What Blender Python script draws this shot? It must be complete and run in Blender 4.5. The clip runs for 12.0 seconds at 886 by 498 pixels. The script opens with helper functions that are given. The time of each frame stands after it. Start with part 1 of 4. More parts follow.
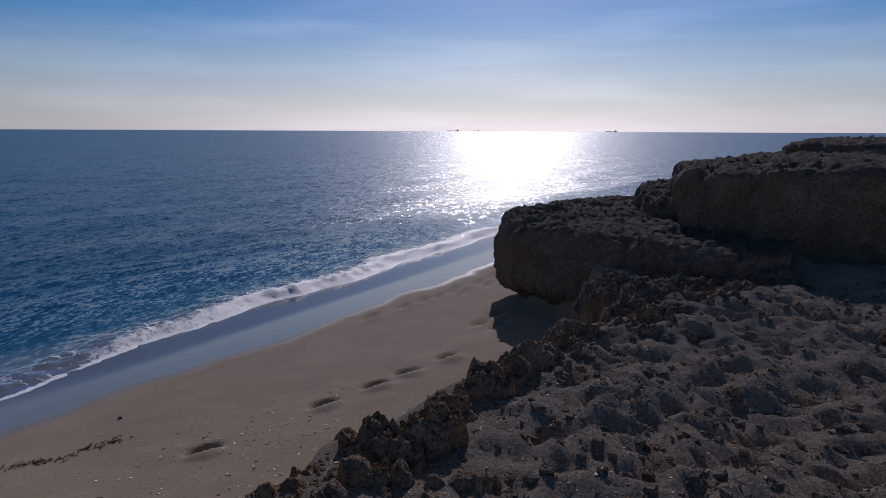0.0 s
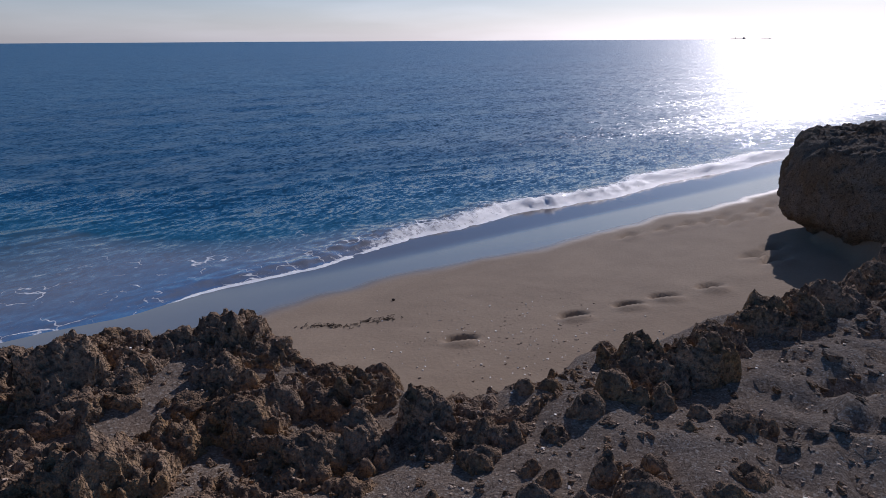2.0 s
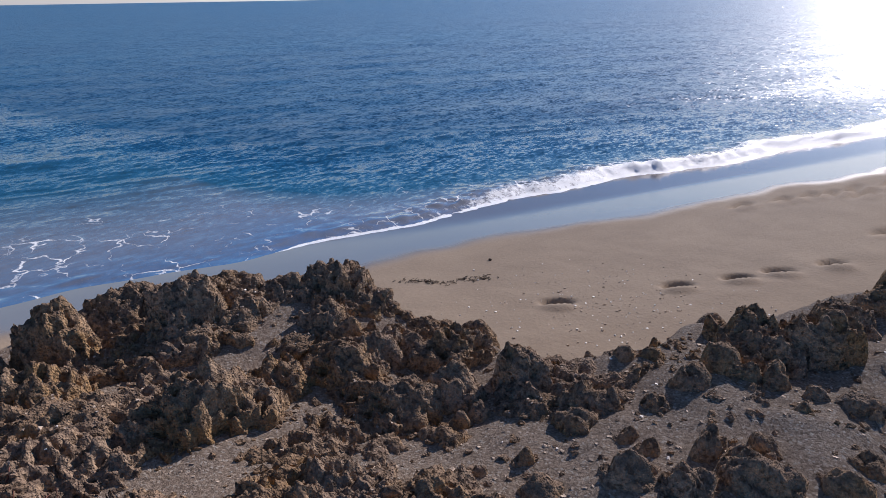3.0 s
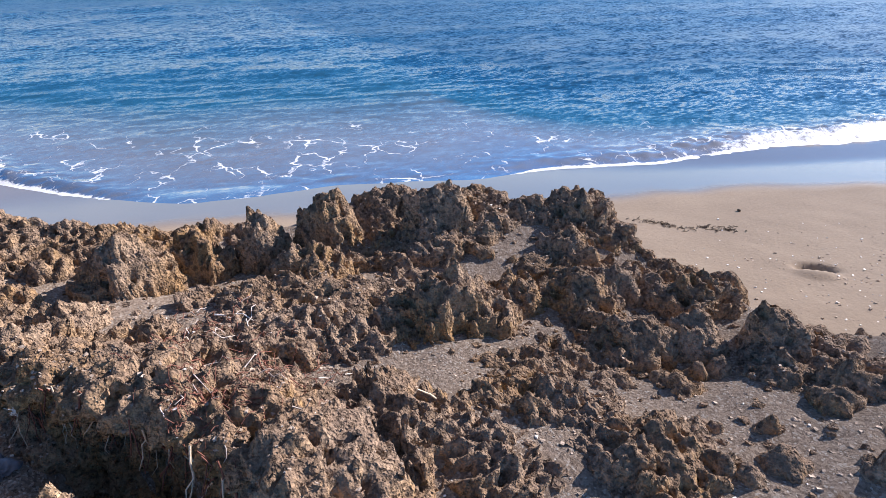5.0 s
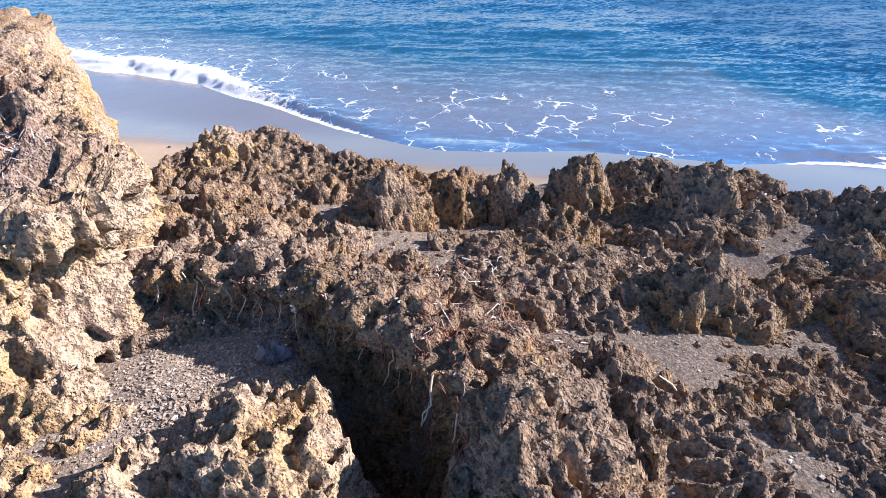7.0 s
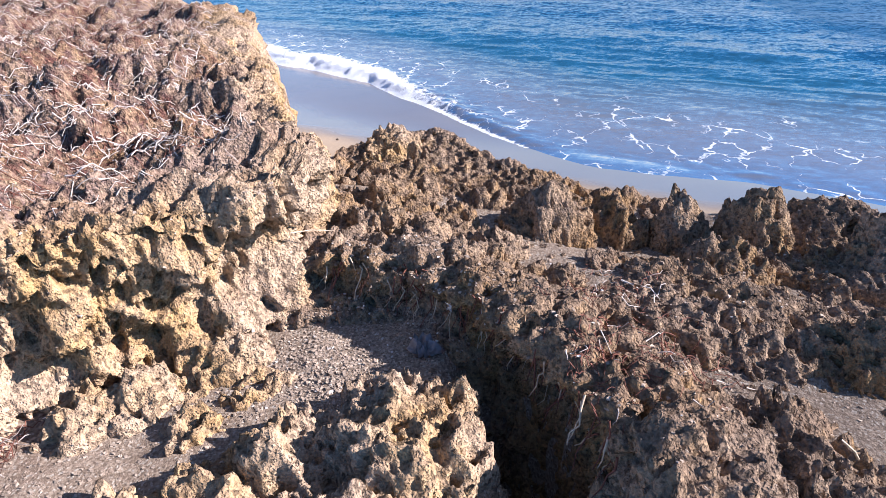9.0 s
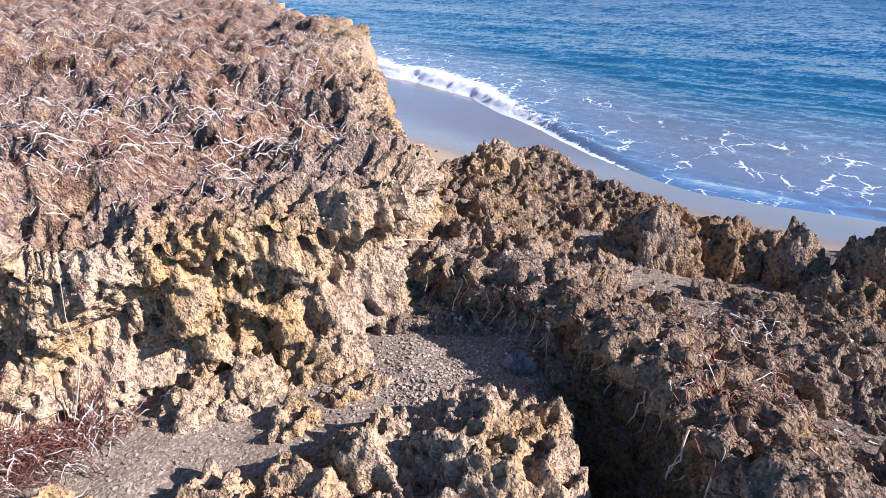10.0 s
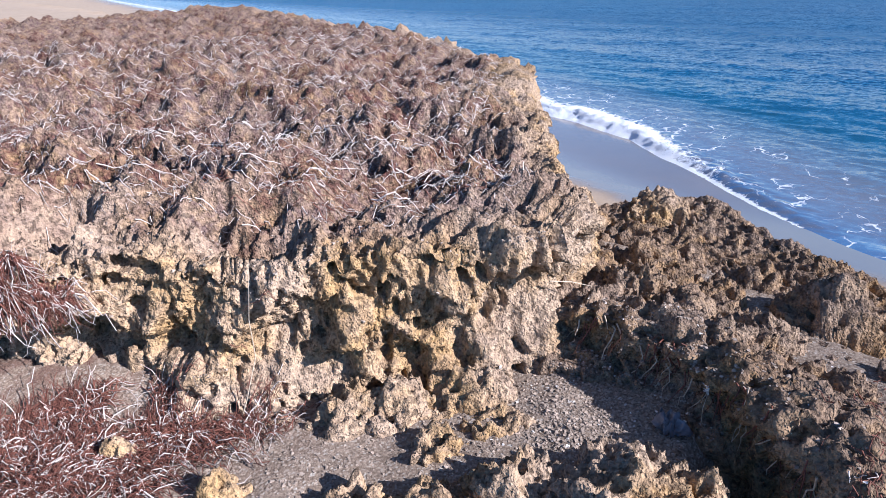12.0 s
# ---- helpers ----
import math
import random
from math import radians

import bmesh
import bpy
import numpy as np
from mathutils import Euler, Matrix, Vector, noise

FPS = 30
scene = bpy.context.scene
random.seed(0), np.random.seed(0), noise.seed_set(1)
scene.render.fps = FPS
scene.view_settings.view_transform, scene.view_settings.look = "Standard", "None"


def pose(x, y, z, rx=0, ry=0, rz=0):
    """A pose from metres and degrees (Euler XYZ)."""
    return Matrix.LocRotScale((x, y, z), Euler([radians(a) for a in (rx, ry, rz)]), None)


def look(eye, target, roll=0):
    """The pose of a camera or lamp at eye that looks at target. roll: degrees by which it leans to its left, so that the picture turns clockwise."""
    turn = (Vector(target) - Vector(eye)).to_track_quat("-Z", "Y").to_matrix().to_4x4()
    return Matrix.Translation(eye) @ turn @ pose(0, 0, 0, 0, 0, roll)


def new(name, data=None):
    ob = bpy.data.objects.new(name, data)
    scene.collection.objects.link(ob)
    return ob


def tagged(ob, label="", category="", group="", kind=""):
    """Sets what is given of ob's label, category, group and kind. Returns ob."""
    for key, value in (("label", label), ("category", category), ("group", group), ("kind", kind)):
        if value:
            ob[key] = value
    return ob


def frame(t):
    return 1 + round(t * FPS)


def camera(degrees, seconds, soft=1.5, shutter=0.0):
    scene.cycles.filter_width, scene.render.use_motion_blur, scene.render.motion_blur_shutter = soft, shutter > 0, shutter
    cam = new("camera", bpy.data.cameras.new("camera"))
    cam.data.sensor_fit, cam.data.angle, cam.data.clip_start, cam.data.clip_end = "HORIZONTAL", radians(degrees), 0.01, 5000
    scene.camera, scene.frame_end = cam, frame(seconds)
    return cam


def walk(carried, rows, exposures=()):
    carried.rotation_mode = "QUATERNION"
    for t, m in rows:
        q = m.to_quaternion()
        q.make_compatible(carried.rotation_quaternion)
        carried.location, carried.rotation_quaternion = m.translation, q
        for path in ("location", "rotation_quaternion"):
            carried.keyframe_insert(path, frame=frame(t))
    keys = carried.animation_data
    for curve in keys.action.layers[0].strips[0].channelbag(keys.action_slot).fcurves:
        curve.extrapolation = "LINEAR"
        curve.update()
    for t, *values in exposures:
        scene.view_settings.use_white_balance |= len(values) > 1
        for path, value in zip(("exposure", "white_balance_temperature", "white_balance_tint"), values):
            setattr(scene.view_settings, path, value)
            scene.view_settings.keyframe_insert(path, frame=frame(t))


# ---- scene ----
cam = camera(70.4, 12.0, 0.85)


def aimed(x, y, z, yaw, pitch, roll):
    """A camera pose from its heading (to the left of +y), its pitch and its lean."""
    a, b = radians(yaw), radians(pitch)
    way = Vector((-math.sin(a) * math.cos(b), math.cos(a) * math.cos(b), math.sin(b)))
    eye = Vector((x, y, z))
    return look(eye, eye + way, roll)


# seconds, eye, heading, pitch, roll
ROWS = [
    (0, -0.070, -0.088, 3.394, 11.73, -10.70, 0.24),
    (0.5, -0.098, -0.079, 3.394, 16.87, -12.63, 0.32),
    (1, -0.142, -0.070, 3.363, 23.67, -14.55, 0.07),
    (1.5, -0.170, -0.060, 3.352, 30.23, -16.52, -0.12),
    (2, -0.197, -0.063, 3.335, 35.00, -18.40, -0.36),
    (2.5, -0.213, -0.064, 3.333, 39.33, -20.26, -0.42),
    (3, -0.227, -0.078, 3.314, 44.29, -21.82, -0.92),
    (3.2, -0.242, -0.075, 3.302, 46.46, -22.49, -1.09),
    (4.8, -0.291, -0.168, 3.294, 63.93, -27.22, -1.87),
    (5, -0.297, -0.177, 3.291, 66.29, -27.71, -1.91),
    (5.5, -0.313, -0.198, 3.285, 72.47, -28.87, -2.20),
    (6, -0.329, -0.226, 3.278, 78.34, -29.92, -2.30),
    (6.5, -0.341, -0.267, 3.277, 84.02, -30.45, -2.46),
    (7, -0.354, -0.291, 3.269, 89.08, -30.02, -2.92),
    (9, -0.340, -0.391, 3.272, 103.05, -28.56, -2.44),
    (9.5, -0.319, -0.425, 3.282, 107.57, -27.83, -2.32),
    (10, -0.305, -0.448, 3.286, 111.87, -26.96, -2.37),
    (10.5, -0.298, -0.466, 3.292, 115.63, -25.99, -2.50),
    (11, -0.280, -0.483, 3.300, 119.21, -25.13, -2.26),
    (11.5, -0.269, -0.494, 3.307, 122.89, -24.29, -2.25),
    (12, -0.252, -0.494, 3.318, 125.81, -23.34, -2.41),
]
EXPOSURES = [(0.0, -0.95, 5800, 23), (1.5, -0.6, 5800, 23), (2.0, -0.42, 5850, 23), (2.5, -0.06, 5950, 22), (3.2, 0.4, 6050, 21), (5.0, 1.12, 6050, 20), (7.0, 1.28, 5850, 20), (9.0, 1.22, 5850, 21), (12.0, 0.87, 5400, 19)]
walk(cam, [(t, aimed(*row)) for t, *row in ROWS], EXPOSURES)

# ---------------------------------------------------------------- world and sun
SUN_AZ, SUN_EL = radians(5.5), radians(30)   # azimuth to the left of +y
world = bpy.data.worlds.new("sky")
scene.world = world
world.use_nodes = True
wn = world.node_tree
wn.nodes.clear()
sky = wn.nodes.new("ShaderNodeTexSky")
sky.sky_type, sky.sun_disc = "NISHITA", False
sky.sun_elevation, sky.sun_rotation = SUN_EL, -SUN_AZ
sky.air_density, sky.dust_density, sky.ozone_density = 1.0, 0.4, 4.0
back = wn.nodes.new("ShaderNodeBackground")
back.inputs["Strength"].default_value = 0.066
out = wn.nodes.new("ShaderNodeOutputWorld")
# pale haze low over the sea and thin cirrus streaks
coord = wn.nodes.new("ShaderNodeTexCoord")
split = wn.nodes.new("ShaderNodeSeparateXYZ")
wn.links.new(coord.outputs["Generated"], split.inputs[0])
haze = wn.nodes.new("ShaderNodeMapRange")
haze.inputs["From Min"].default_value, haze.inputs["From Max"].default_value = 0.0, 0.16
haze.inputs["To Min"].default_value, haze.inputs["To Max"].default_value = 0.34, 1.4
wn.links.new(split.outputs[2], haze.inputs["Value"])
stretch = wn.nodes.new("ShaderNodeMapping")
stretch.inputs["Scale"].default_value = (2.0, 2.0, 16.0)
wn.links.new(coord.outputs["Generated"], stretch.inputs[0])
cirrus = wn.nodes.new("ShaderNodeTexNoise")
cirrus.inputs["Scale"].default_value, cirrus.inputs["Detail"].default_value = 1.6, 5.0
wn.links.new(stretch.outputs[0], cirrus.inputs["Vector"])
thin = wn.nodes.new("ShaderNodeMapRange")
thin.inputs["From Min"].default_value, thin.inputs["From Max"].default_value = 0.45, 0.8
thin.inputs["To Min"].default_value, thin.inputs["To Max"].default_value = 1.05, 0.85
wn.links.new(cirrus.outputs["Fac"], thin.inputs["Value"])
grey = wn.nodes.new("ShaderNodeMath")
grey.operation = "MULTIPLY"
pale = wn.nodes.new("ShaderNodeMapRange")   # unseen sky overhead, greyed to make the fill in shadows less blue
pale.inputs["From Min"].default_value, pale.inputs["From Max"].default_value = 0.35, 1.0
pale.inputs["To Min"].default_value, pale.inputs["To Max"].default_value = 1.0, 0.45
wn.links.new(split.outputs[2], pale.inputs["Value"])
high = wn.nodes.new("ShaderNodeMath")
high.operation = "MULTIPLY"
wn.links.new(haze.outputs[0], high.inputs[0])
wn.links.new(pale.outputs[0], high.inputs[1])
wn.links.new(high.outputs[0], grey.inputs[0])
wn.links.new(thin.outputs[0], grey.inputs[1])
fade = wn.nodes.new("ShaderNodeHueSaturation")
wn.links.new(grey.outputs[0], fade.inputs["Saturation"])
glow = wn.nodes.new("ShaderNodeMapRange")
glow.inputs["From Min"].default_value, glow.inputs["From Max"].default_value = 0.0, 0.6
glow.inputs["To Min"].default_value, glow.inputs["To Max"].default_value = 1.5, 1.0
wn.links.new(split.outputs[2], glow.inputs["Value"])
veil = wn.nodes.new("ShaderNodeMapRange")
veil.inputs["From Min"].default_value, veil.inputs["From Max"].default_value = 0.45, 0.75
veil.inputs["To Min"].default_value, veil.inputs["To Max"].default_value = 1.0, 1.14
wn.links.new(cirrus.outputs["Fac"], veil.inputs["Value"])
bright = wn.nodes.new("ShaderNodeMath")
bright.operation = "MULTIPLY"
wn.links.new(glow.outputs[0], bright.inputs[0])
wn.links.new(veil.outputs[0], bright.inputs[1])
wn.links.new(bright.outputs[0], fade.inputs["Value"])
wn.links.new(sky.outputs[0], fade.inputs["Color"])
wn.links.new(fade.outputs[0], back.inputs[0])
wn.links.new(back.outputs[0], out.inputs[0])

sun_data = bpy.data.lights.new("sun", "SUN")
sun_data.energy, sun_data.angle, sun_data.color = 5.0, radians(0.53), (1.0, 0.93, 0.82)
sun = new("sun", sun_data)
sun_way = Vector((-math.sin(SUN_AZ) * math.cos(SUN_EL), math.cos(SUN_AZ) * math.cos(SUN_EL), math.sin(SUN_EL)))
sun.matrix_world = look(sun_way * 50, (0, 0, 0))


# ---------------------------------------------------------------- noise on arrays
def chance(seed, *cells):
    h = np.full(np.shape(cells[0]), (seed * 2654435761 + 97) & 0xFFFFFFFF, np.uint32)
    for k, c in zip((0x9E3779B1, 0x85EBCA77, 0xC2B2AE3D), cells):
        h = (h ^ (c.astype(np.int64) & 0xFFFFFFFF).astype(np.uint32)) * np.uint32(k)
        h ^= h >> np.uint32(15)
    h *= np.uint32(0x27D4EB2F)
    h ^= h >> np.uint32(13)
    return h.astype(np.float64) / 4294967295.0


def smooth(a, b, x):
    t = np.clip((x - a) / (b - a), 0, 1)
    return t * t * (3 - 2 * t)


def value_noise(p, seed):
    """Noise from -1 to 1 at rows of x, y, z (or x, y)."""
    cell = np.floor(p).astype(np.int64)
    f = p - cell
    f = f * f * f * (f * (f * 6 - 15) + 10)
    total = 0.0
    dims = p.shape[1]
    for corner in range(2 ** dims):
        bits = [(corner >> k) & 1 for k in range(dims)]
        weight = 1.0
        for k, bit in enumerate(bits):
            weight = weight * (f[:, k] if bit else 1 - f[:, k])
        total = total + weight * chance(seed, *[cell[:, k] + bit for k, bit in enumerate(bits)])
    return total * 2 - 1


TURN2 = np.array([[0.8, -0.6], [0.6, 0.8]])
TURN3 = np.array([[0.36, 0.48, -0.8], [-0.8, 0.6, 0.0], [0.48, 0.64, 0.6]])


def fbm(p, seed, octaves=4, gain=0.5):
    total, size, turn = 0.0, 1.0, TURN3 if p.shape[1] == 3 else TURN2
    for k in range(octaves):
        total = total + size * value_noise(p, seed + k)
        p, size = (p @ turn) * 2.03 + 11.7, size * gain
    return total


def ridged(p, seed, octaves=3, gain=0.5):
    total, size, turn = 0.0, 1.0, TURN3 if p.shape[1] == 3 else TURN2
    for k in range(octaves):
        total = total + size * (1 - 2.2 * np.abs(value_noise(p, seed + k)))
        p, size = (p @ turn) * 2.1 + 5.3, size * gain
    return total


def cells(p, seed):
    """The distances to the nearest and second nearest of points strewn one to a unit cell."""
    base = np.floor(p).astype(np.int64)
    near, second = np.full(len(p), 9.0), np.full(len(p), 9.0)
    dims = p.shape[1]
    for n in range(3 ** dims):
        step = [(n // 3 ** k) % 3 - 1 for k in range(dims)]
        c = [base[:, k] + s for k, s in enumerate(step)]
        d = sum((c[k] + chance(seed + 7 * k, *c) - p[:, k]) ** 2 for k in range(dims))
        second = np.minimum(second, np.maximum(near, d))
        near = np.minimum(near, d)
    return np.sqrt(near), np.sqrt(second)


# ---------------------------------------------------------------- meshes
def mesh_of(name, verts, faces, mats, smooth_faces=True, index=None):
    me = bpy.data.meshes.new(name)
    faces = np.asarray(faces)
    me.vertices.add(len(verts))
    me.vertices.foreach_set("co", np.asarray(verts, np.float32).ravel())
    sides = faces.shape[1]
    me.loops.add(faces.size)
    me.loops.foreach_set("vertex_index", faces.astype(np.int32).ravel())
    me.polygons.add(len(faces))
    me.polygons.foreach_set("loop_start", np.arange(0, faces.size, sides, dtype=np.int32))
    me.polygons.foreach_set("use_smooth", np.full(len(faces), smooth_faces))
    for m in mats if isinstance(mats, (list, tuple)) else [mats]:
        me.materials.append(m)
    if index is not None:
        me.polygons.foreach_set("material_index", np.asarray(index, np.int32))
    me.update(calc_edges=True)
    me.validate()
    return me


def grid_faces(nu, nv, wrap=False):
    """Quads of a sheet of nu rows of nv points."""
    i, j = np.meshgrid(np.arange(nu - 1), np.arange(nv if wrap else nv - 1), indexing="ij")
    a, b = (i * nv + j).ravel(), (i * nv + (j + 1) % nv).ravel()
    return np.stack([a, b, b + nv, a + nv], 1)


def set_attribute(me, name, values):
    me.attributes.new(name, "FLOAT", "POINT").data.foreach_set("value", np.asarray(values, np.float32))


def part(name, verts, faces, material, parent, label="", smooth_faces=True):
    ob = new(name, mesh_of(name, verts, faces, material, smooth_faces))
    ob.parent = parent
    if label:
        ob["label"] = label
    return ob


# ---------------------------------------------------------------- materials
class Nodes:
    """A short way to write node trees."""

    def __init__(self, name):
        self.mat = bpy.data.materials.new(name)
        self.mat.use_nodes = True
        self.tree = self.mat.node_tree
        self.tree.nodes.clear()
        self.out = self.tree.nodes.new("ShaderNodeOutputMaterial")

    def node(self, kind, **given):
        n = self.tree.nodes.new(kind)
        for key, v in given.items():
            if key in ("operation", "blend_type", "data_type", "attribute_name", "feature", "distance", "noise_dimensions", "normalize", "interpolation_type"):
                setattr(n, key, v)
            else:
                self.put(n.inputs[key.replace("_", " ")], v)
        return n

    def put(self, socket, v):
        if isinstance(v, bpy.types.NodeSocket):
            self.tree.links.new(v, socket)
        else:
            socket.default_value = v

    def place(self):
        return self.tree.nodes.new("ShaderNodeNewGeometry").outputs["Position"]

    def noise(self, scale, detail=4.0, rough=0.55, vector=None, distortion=0.0):
        n = self.node("ShaderNodeTexNoise", Scale=scale, Detail=detail, Roughness=rough, Distortion=distortion)
        self.put(n.inputs["Vector"], vector or self.place())
        return n.outputs["Fac"]

    def cells(self, scale, vector=None, feature="F1", out="Distance"):
        n = self.node("ShaderNodeTexVoronoi", feature=feature, Scale=scale)
        self.put(n.inputs["Vector"], vector or self.place())
        return n.outputs[out]

    def ramp(self, fac, *stops):
        n = self.tree.nodes.new("ShaderNodeValToRGB")
        self.put(n.inputs[0], fac)
        e = n.color_ramp.elements
        while len(e) < len(stops):
            e.new(0.5)
        for el, (at, c) in zip(e, stops):
            el.position = at
            el.color = (c, c, c, 1) if isinstance(c, (int, float)) else (*c, 1)
        return n.outputs[0]

    def mix(self, fac, a, b, how="MIX"):
        n = self.tree.nodes.new("ShaderNodeMix")
        n.data_type, n.blend_type = "RGBA", how
        self.put(n.inputs[0], fac)
        for socket, v in ((n.inputs[6], a), (n.inputs[7], b)):
            self.put(socket, (*v, 1) if isinstance(v, tuple) else v)
        return n.outputs[2]

    def math(self, op, a, b=0.0):
        n = self.tree.nodes.new("ShaderNodeMath")
        n.operation = op
        self.put(n.inputs[0], a)
        self.put(n.inputs[1], b)
        return n.outputs[0]

    def attribute(self, name):
        n = self.tree.nodes.new("ShaderNodeAttribute")
        n.attribute_name = name
        return n.outputs["Fac"]

    def axis(self, k, what="Normal"):
        g = self.tree.nodes.new("ShaderNodeNewGeometry")
        s = self.tree.nodes.new("ShaderNodeSeparateXYZ")
        self.tree.links.new(g.outputs[what], s.inputs[0])
        return s.outputs[k]

    def bump(self, height, distance, strength=1.0, normal=None):
        n = self.node("ShaderNodeBump", Distance=distance, Strength=strength)
        self.put(n.inputs["Height"], height)
        if normal:
            self.put(n.inputs["Normal"], normal)
        return n.outputs[0]

    def surface(self, color, rough, normal=None, **more):
        n = self.tree.nodes.new("ShaderNodeBsdfPrincipled")
        self.put(n.inputs["Base Color"], (*color, 1) if isinstance(color, tuple) else color)
        self.put(n.inputs["Roughness"], rough)
        if normal:
            self.put(n.inputs["Normal"], normal)
        for key, v in more.items():
            self.put(n.inputs[key.replace("_", " ")], v)
        return n.outputs[0]

    def done(self, shader):
        self.tree.links.new(shader, self.out.inputs[0])
        return self.mat


def rock_material(name, pale, ochre, grey, grey_share, pit_shade):
    m = Nodes(name)
    big, mid, fine = m.noise(2.2, 5), m.noise(9.0, 6, 0.6), m.noise(60.0, 5, 0.7)
    col = m.mix(m.ramp(big, (0.42, 0.0), (0.62, 1.0)), pale, ochre)
    col = m.mix(m.math("MULTIPLY", m.ramp(mid, (0.42, 0.0), (0.66, 1.0)), 0.6 * grey_share), col, grey)
    # grey weathered crust on what looks up
    up = m.ramp(m.math("ADD", m.axis(2), m.math("MULTIPLY", mid, 0.5)), (0.75, 0.0), (1.3, 1.0))
    col = m.mix(m.math("MULTIPLY", up, grey_share), col, grey)
    col = m.mix(0.7, col, m.ramp(fine, (0.36, 0.5), (0.64, 1.35)), "MULTIPLY")
    # a mat of rotted seagrass caught in the hollows
    mat = m.math("MULTIPLY", m.attribute("mat"), m.ramp(m.noise(13.0, 5, 0.65), (0.40, 1.0), (0.66, 0.25)))
    shreds = m.mix(m.ramp(fine, (0.35, 0.0), (0.65, 1.0)), (0.095, 0.053, 0.046), (0.26, 0.182, 0.157))
    rust = m.mix(m.ramp(fine, (0.35, 0.0), (0.65, 1.0)), (0.06, 0.026, 0.022), (0.18, 0.085, 0.066))
    col = m.mix(mat, col, m.mix(m.ramp(m.noise(2.7, 4, 0.6), (0.45, 0.0), (0.58, 1.0)), shreds, rust))
    # dark ragged speckles: the shade of small pits put into the colour
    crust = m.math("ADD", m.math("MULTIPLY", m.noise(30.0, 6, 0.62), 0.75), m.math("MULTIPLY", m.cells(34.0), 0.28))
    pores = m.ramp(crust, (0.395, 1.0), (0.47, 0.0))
    col = m.mix(m.math("MULTIPLY", pores, pit_shade), col, (0.085, 0.058, 0.043))
    pits = m.ramp(m.cells(80.0), (0.05, 0.0), (0.45, 1.0))
    rough = m.math("ADD", m.math("ADD", m.math("MULTIPLY", m.noise(38.0, 5, 0.6), 0.9), m.math("MULTIPLY", pits, 0.35)), m.math("MULTIPLY", pores, -0.55))
    for scale, share in ((58.0, 0.45), (120.0, 0.12)):
        nick = m.cells(scale, m.mix(0.012, m.place(), m.node("ShaderNodeTexNoise", Scale=40.0).outputs["Color"]))
        rough = m.math("ADD", rough, m.math("MULTIPLY", m.math("MULTIPLY", nick, nick), share))
    return m.done(m.surface(col, 0.92, m.bump(rough, 0.026), Specular_IOR_Level=0.12, Diffuse_Roughness=0.8))


def sand_material():
    m = Nodes("sand")
    wet = m.attribute("wet")
    grit = m.attribute("grit")
    fine, mid, big = m.noise(420.0, 3, 0.7), m.noise(26.0, 5, 0.6), m.noise(1.3, 4)
    dry = m.mix(m.ramp(big, (0.35, 0.0), (0.65, 1.0)), (0.37, 0.285, 0.20), (0.32, 0.245, 0.172))
    dry = m.mix(0.7, dry, m.ramp(fine, (0.25, 0.6), (0.75, 1.25)), "MULTIPLY")
    # coarse shelly sand with pale and dark grains on the rock shelf
    shell = m.cells(130.0, out="Color")
    n = m.tree.nodes.new("ShaderNodeSeparateColor")
    m.put(n.inputs[0], shell)
    grain = m.ramp(n.outputs[0], (0.0, (0.19, 0.14, 0.104)), (0.5, (0.335, 0.255, 0.188)), (0.86, (0.43, 0.34, 0.26)), (0.98, (0.54, 0.485, 0.41)))
    col = m.mix(grit, dry, grain)
    col = m.mix(m.math("MULTIPLY", m.ramp(mid, (0.4, 0.0), (0.7, 1.0)), 0.25), col, (0.20, 0.15, 0.11))
    # rotted seagrass trodden into the sand below the platform
    shreds = m.ramp(m.noise(60.0, 6, 0.75), (0.38, (0.08, 0.037, 0.028)), (0.55, (0.19, 0.10, 0.072)), (0.72, (0.36, 0.26, 0.20)))
    col = m.mix(m.math("MULTIPLY", m.attribute("drift"), m.ramp(m.noise(9.0, 5, 0.6), (0.38, 0.0), (0.58, 0.8))), col, shreds)
    col = m.mix(m.math("MULTIPLY", wet, 0.78), col, (0.15, 0.132, 0.12))
    height = m.math("ADD", m.math("MULTIPLY", mid, 0.6), m.math("MULTIPLY", m.math("ADD", m.noise(75.0, 5, 0.75), m.math("MULTIPLY", fine, 0.35)), m.math("MULTIPLY", m.math("ADD", grit, 0.12), 0.55)))
    dryness = m.math("SUBTRACT", 1.0, wet)
    rough = m.math("ADD", 0.14, m.math("MULTIPLY", dryness, 0.8))
    normal = m.bump(m.math("MULTIPLY", height, m.math("MULTIPLY", m.math("ADD", 0.04, dryness), m.math("ADD", 0.7, m.math("MULTIPLY", grit, 0.9)))), 0.014)
    return m.done(m.surface(col, rough, normal, Diffuse_Roughness=m.math("ADD", 0.45, m.math("MULTIPLY", grit, 0.55)), Specular_IOR_Level=m.math("ADD", 0.2, m.math("MULTIPLY", wet, 0.4))))


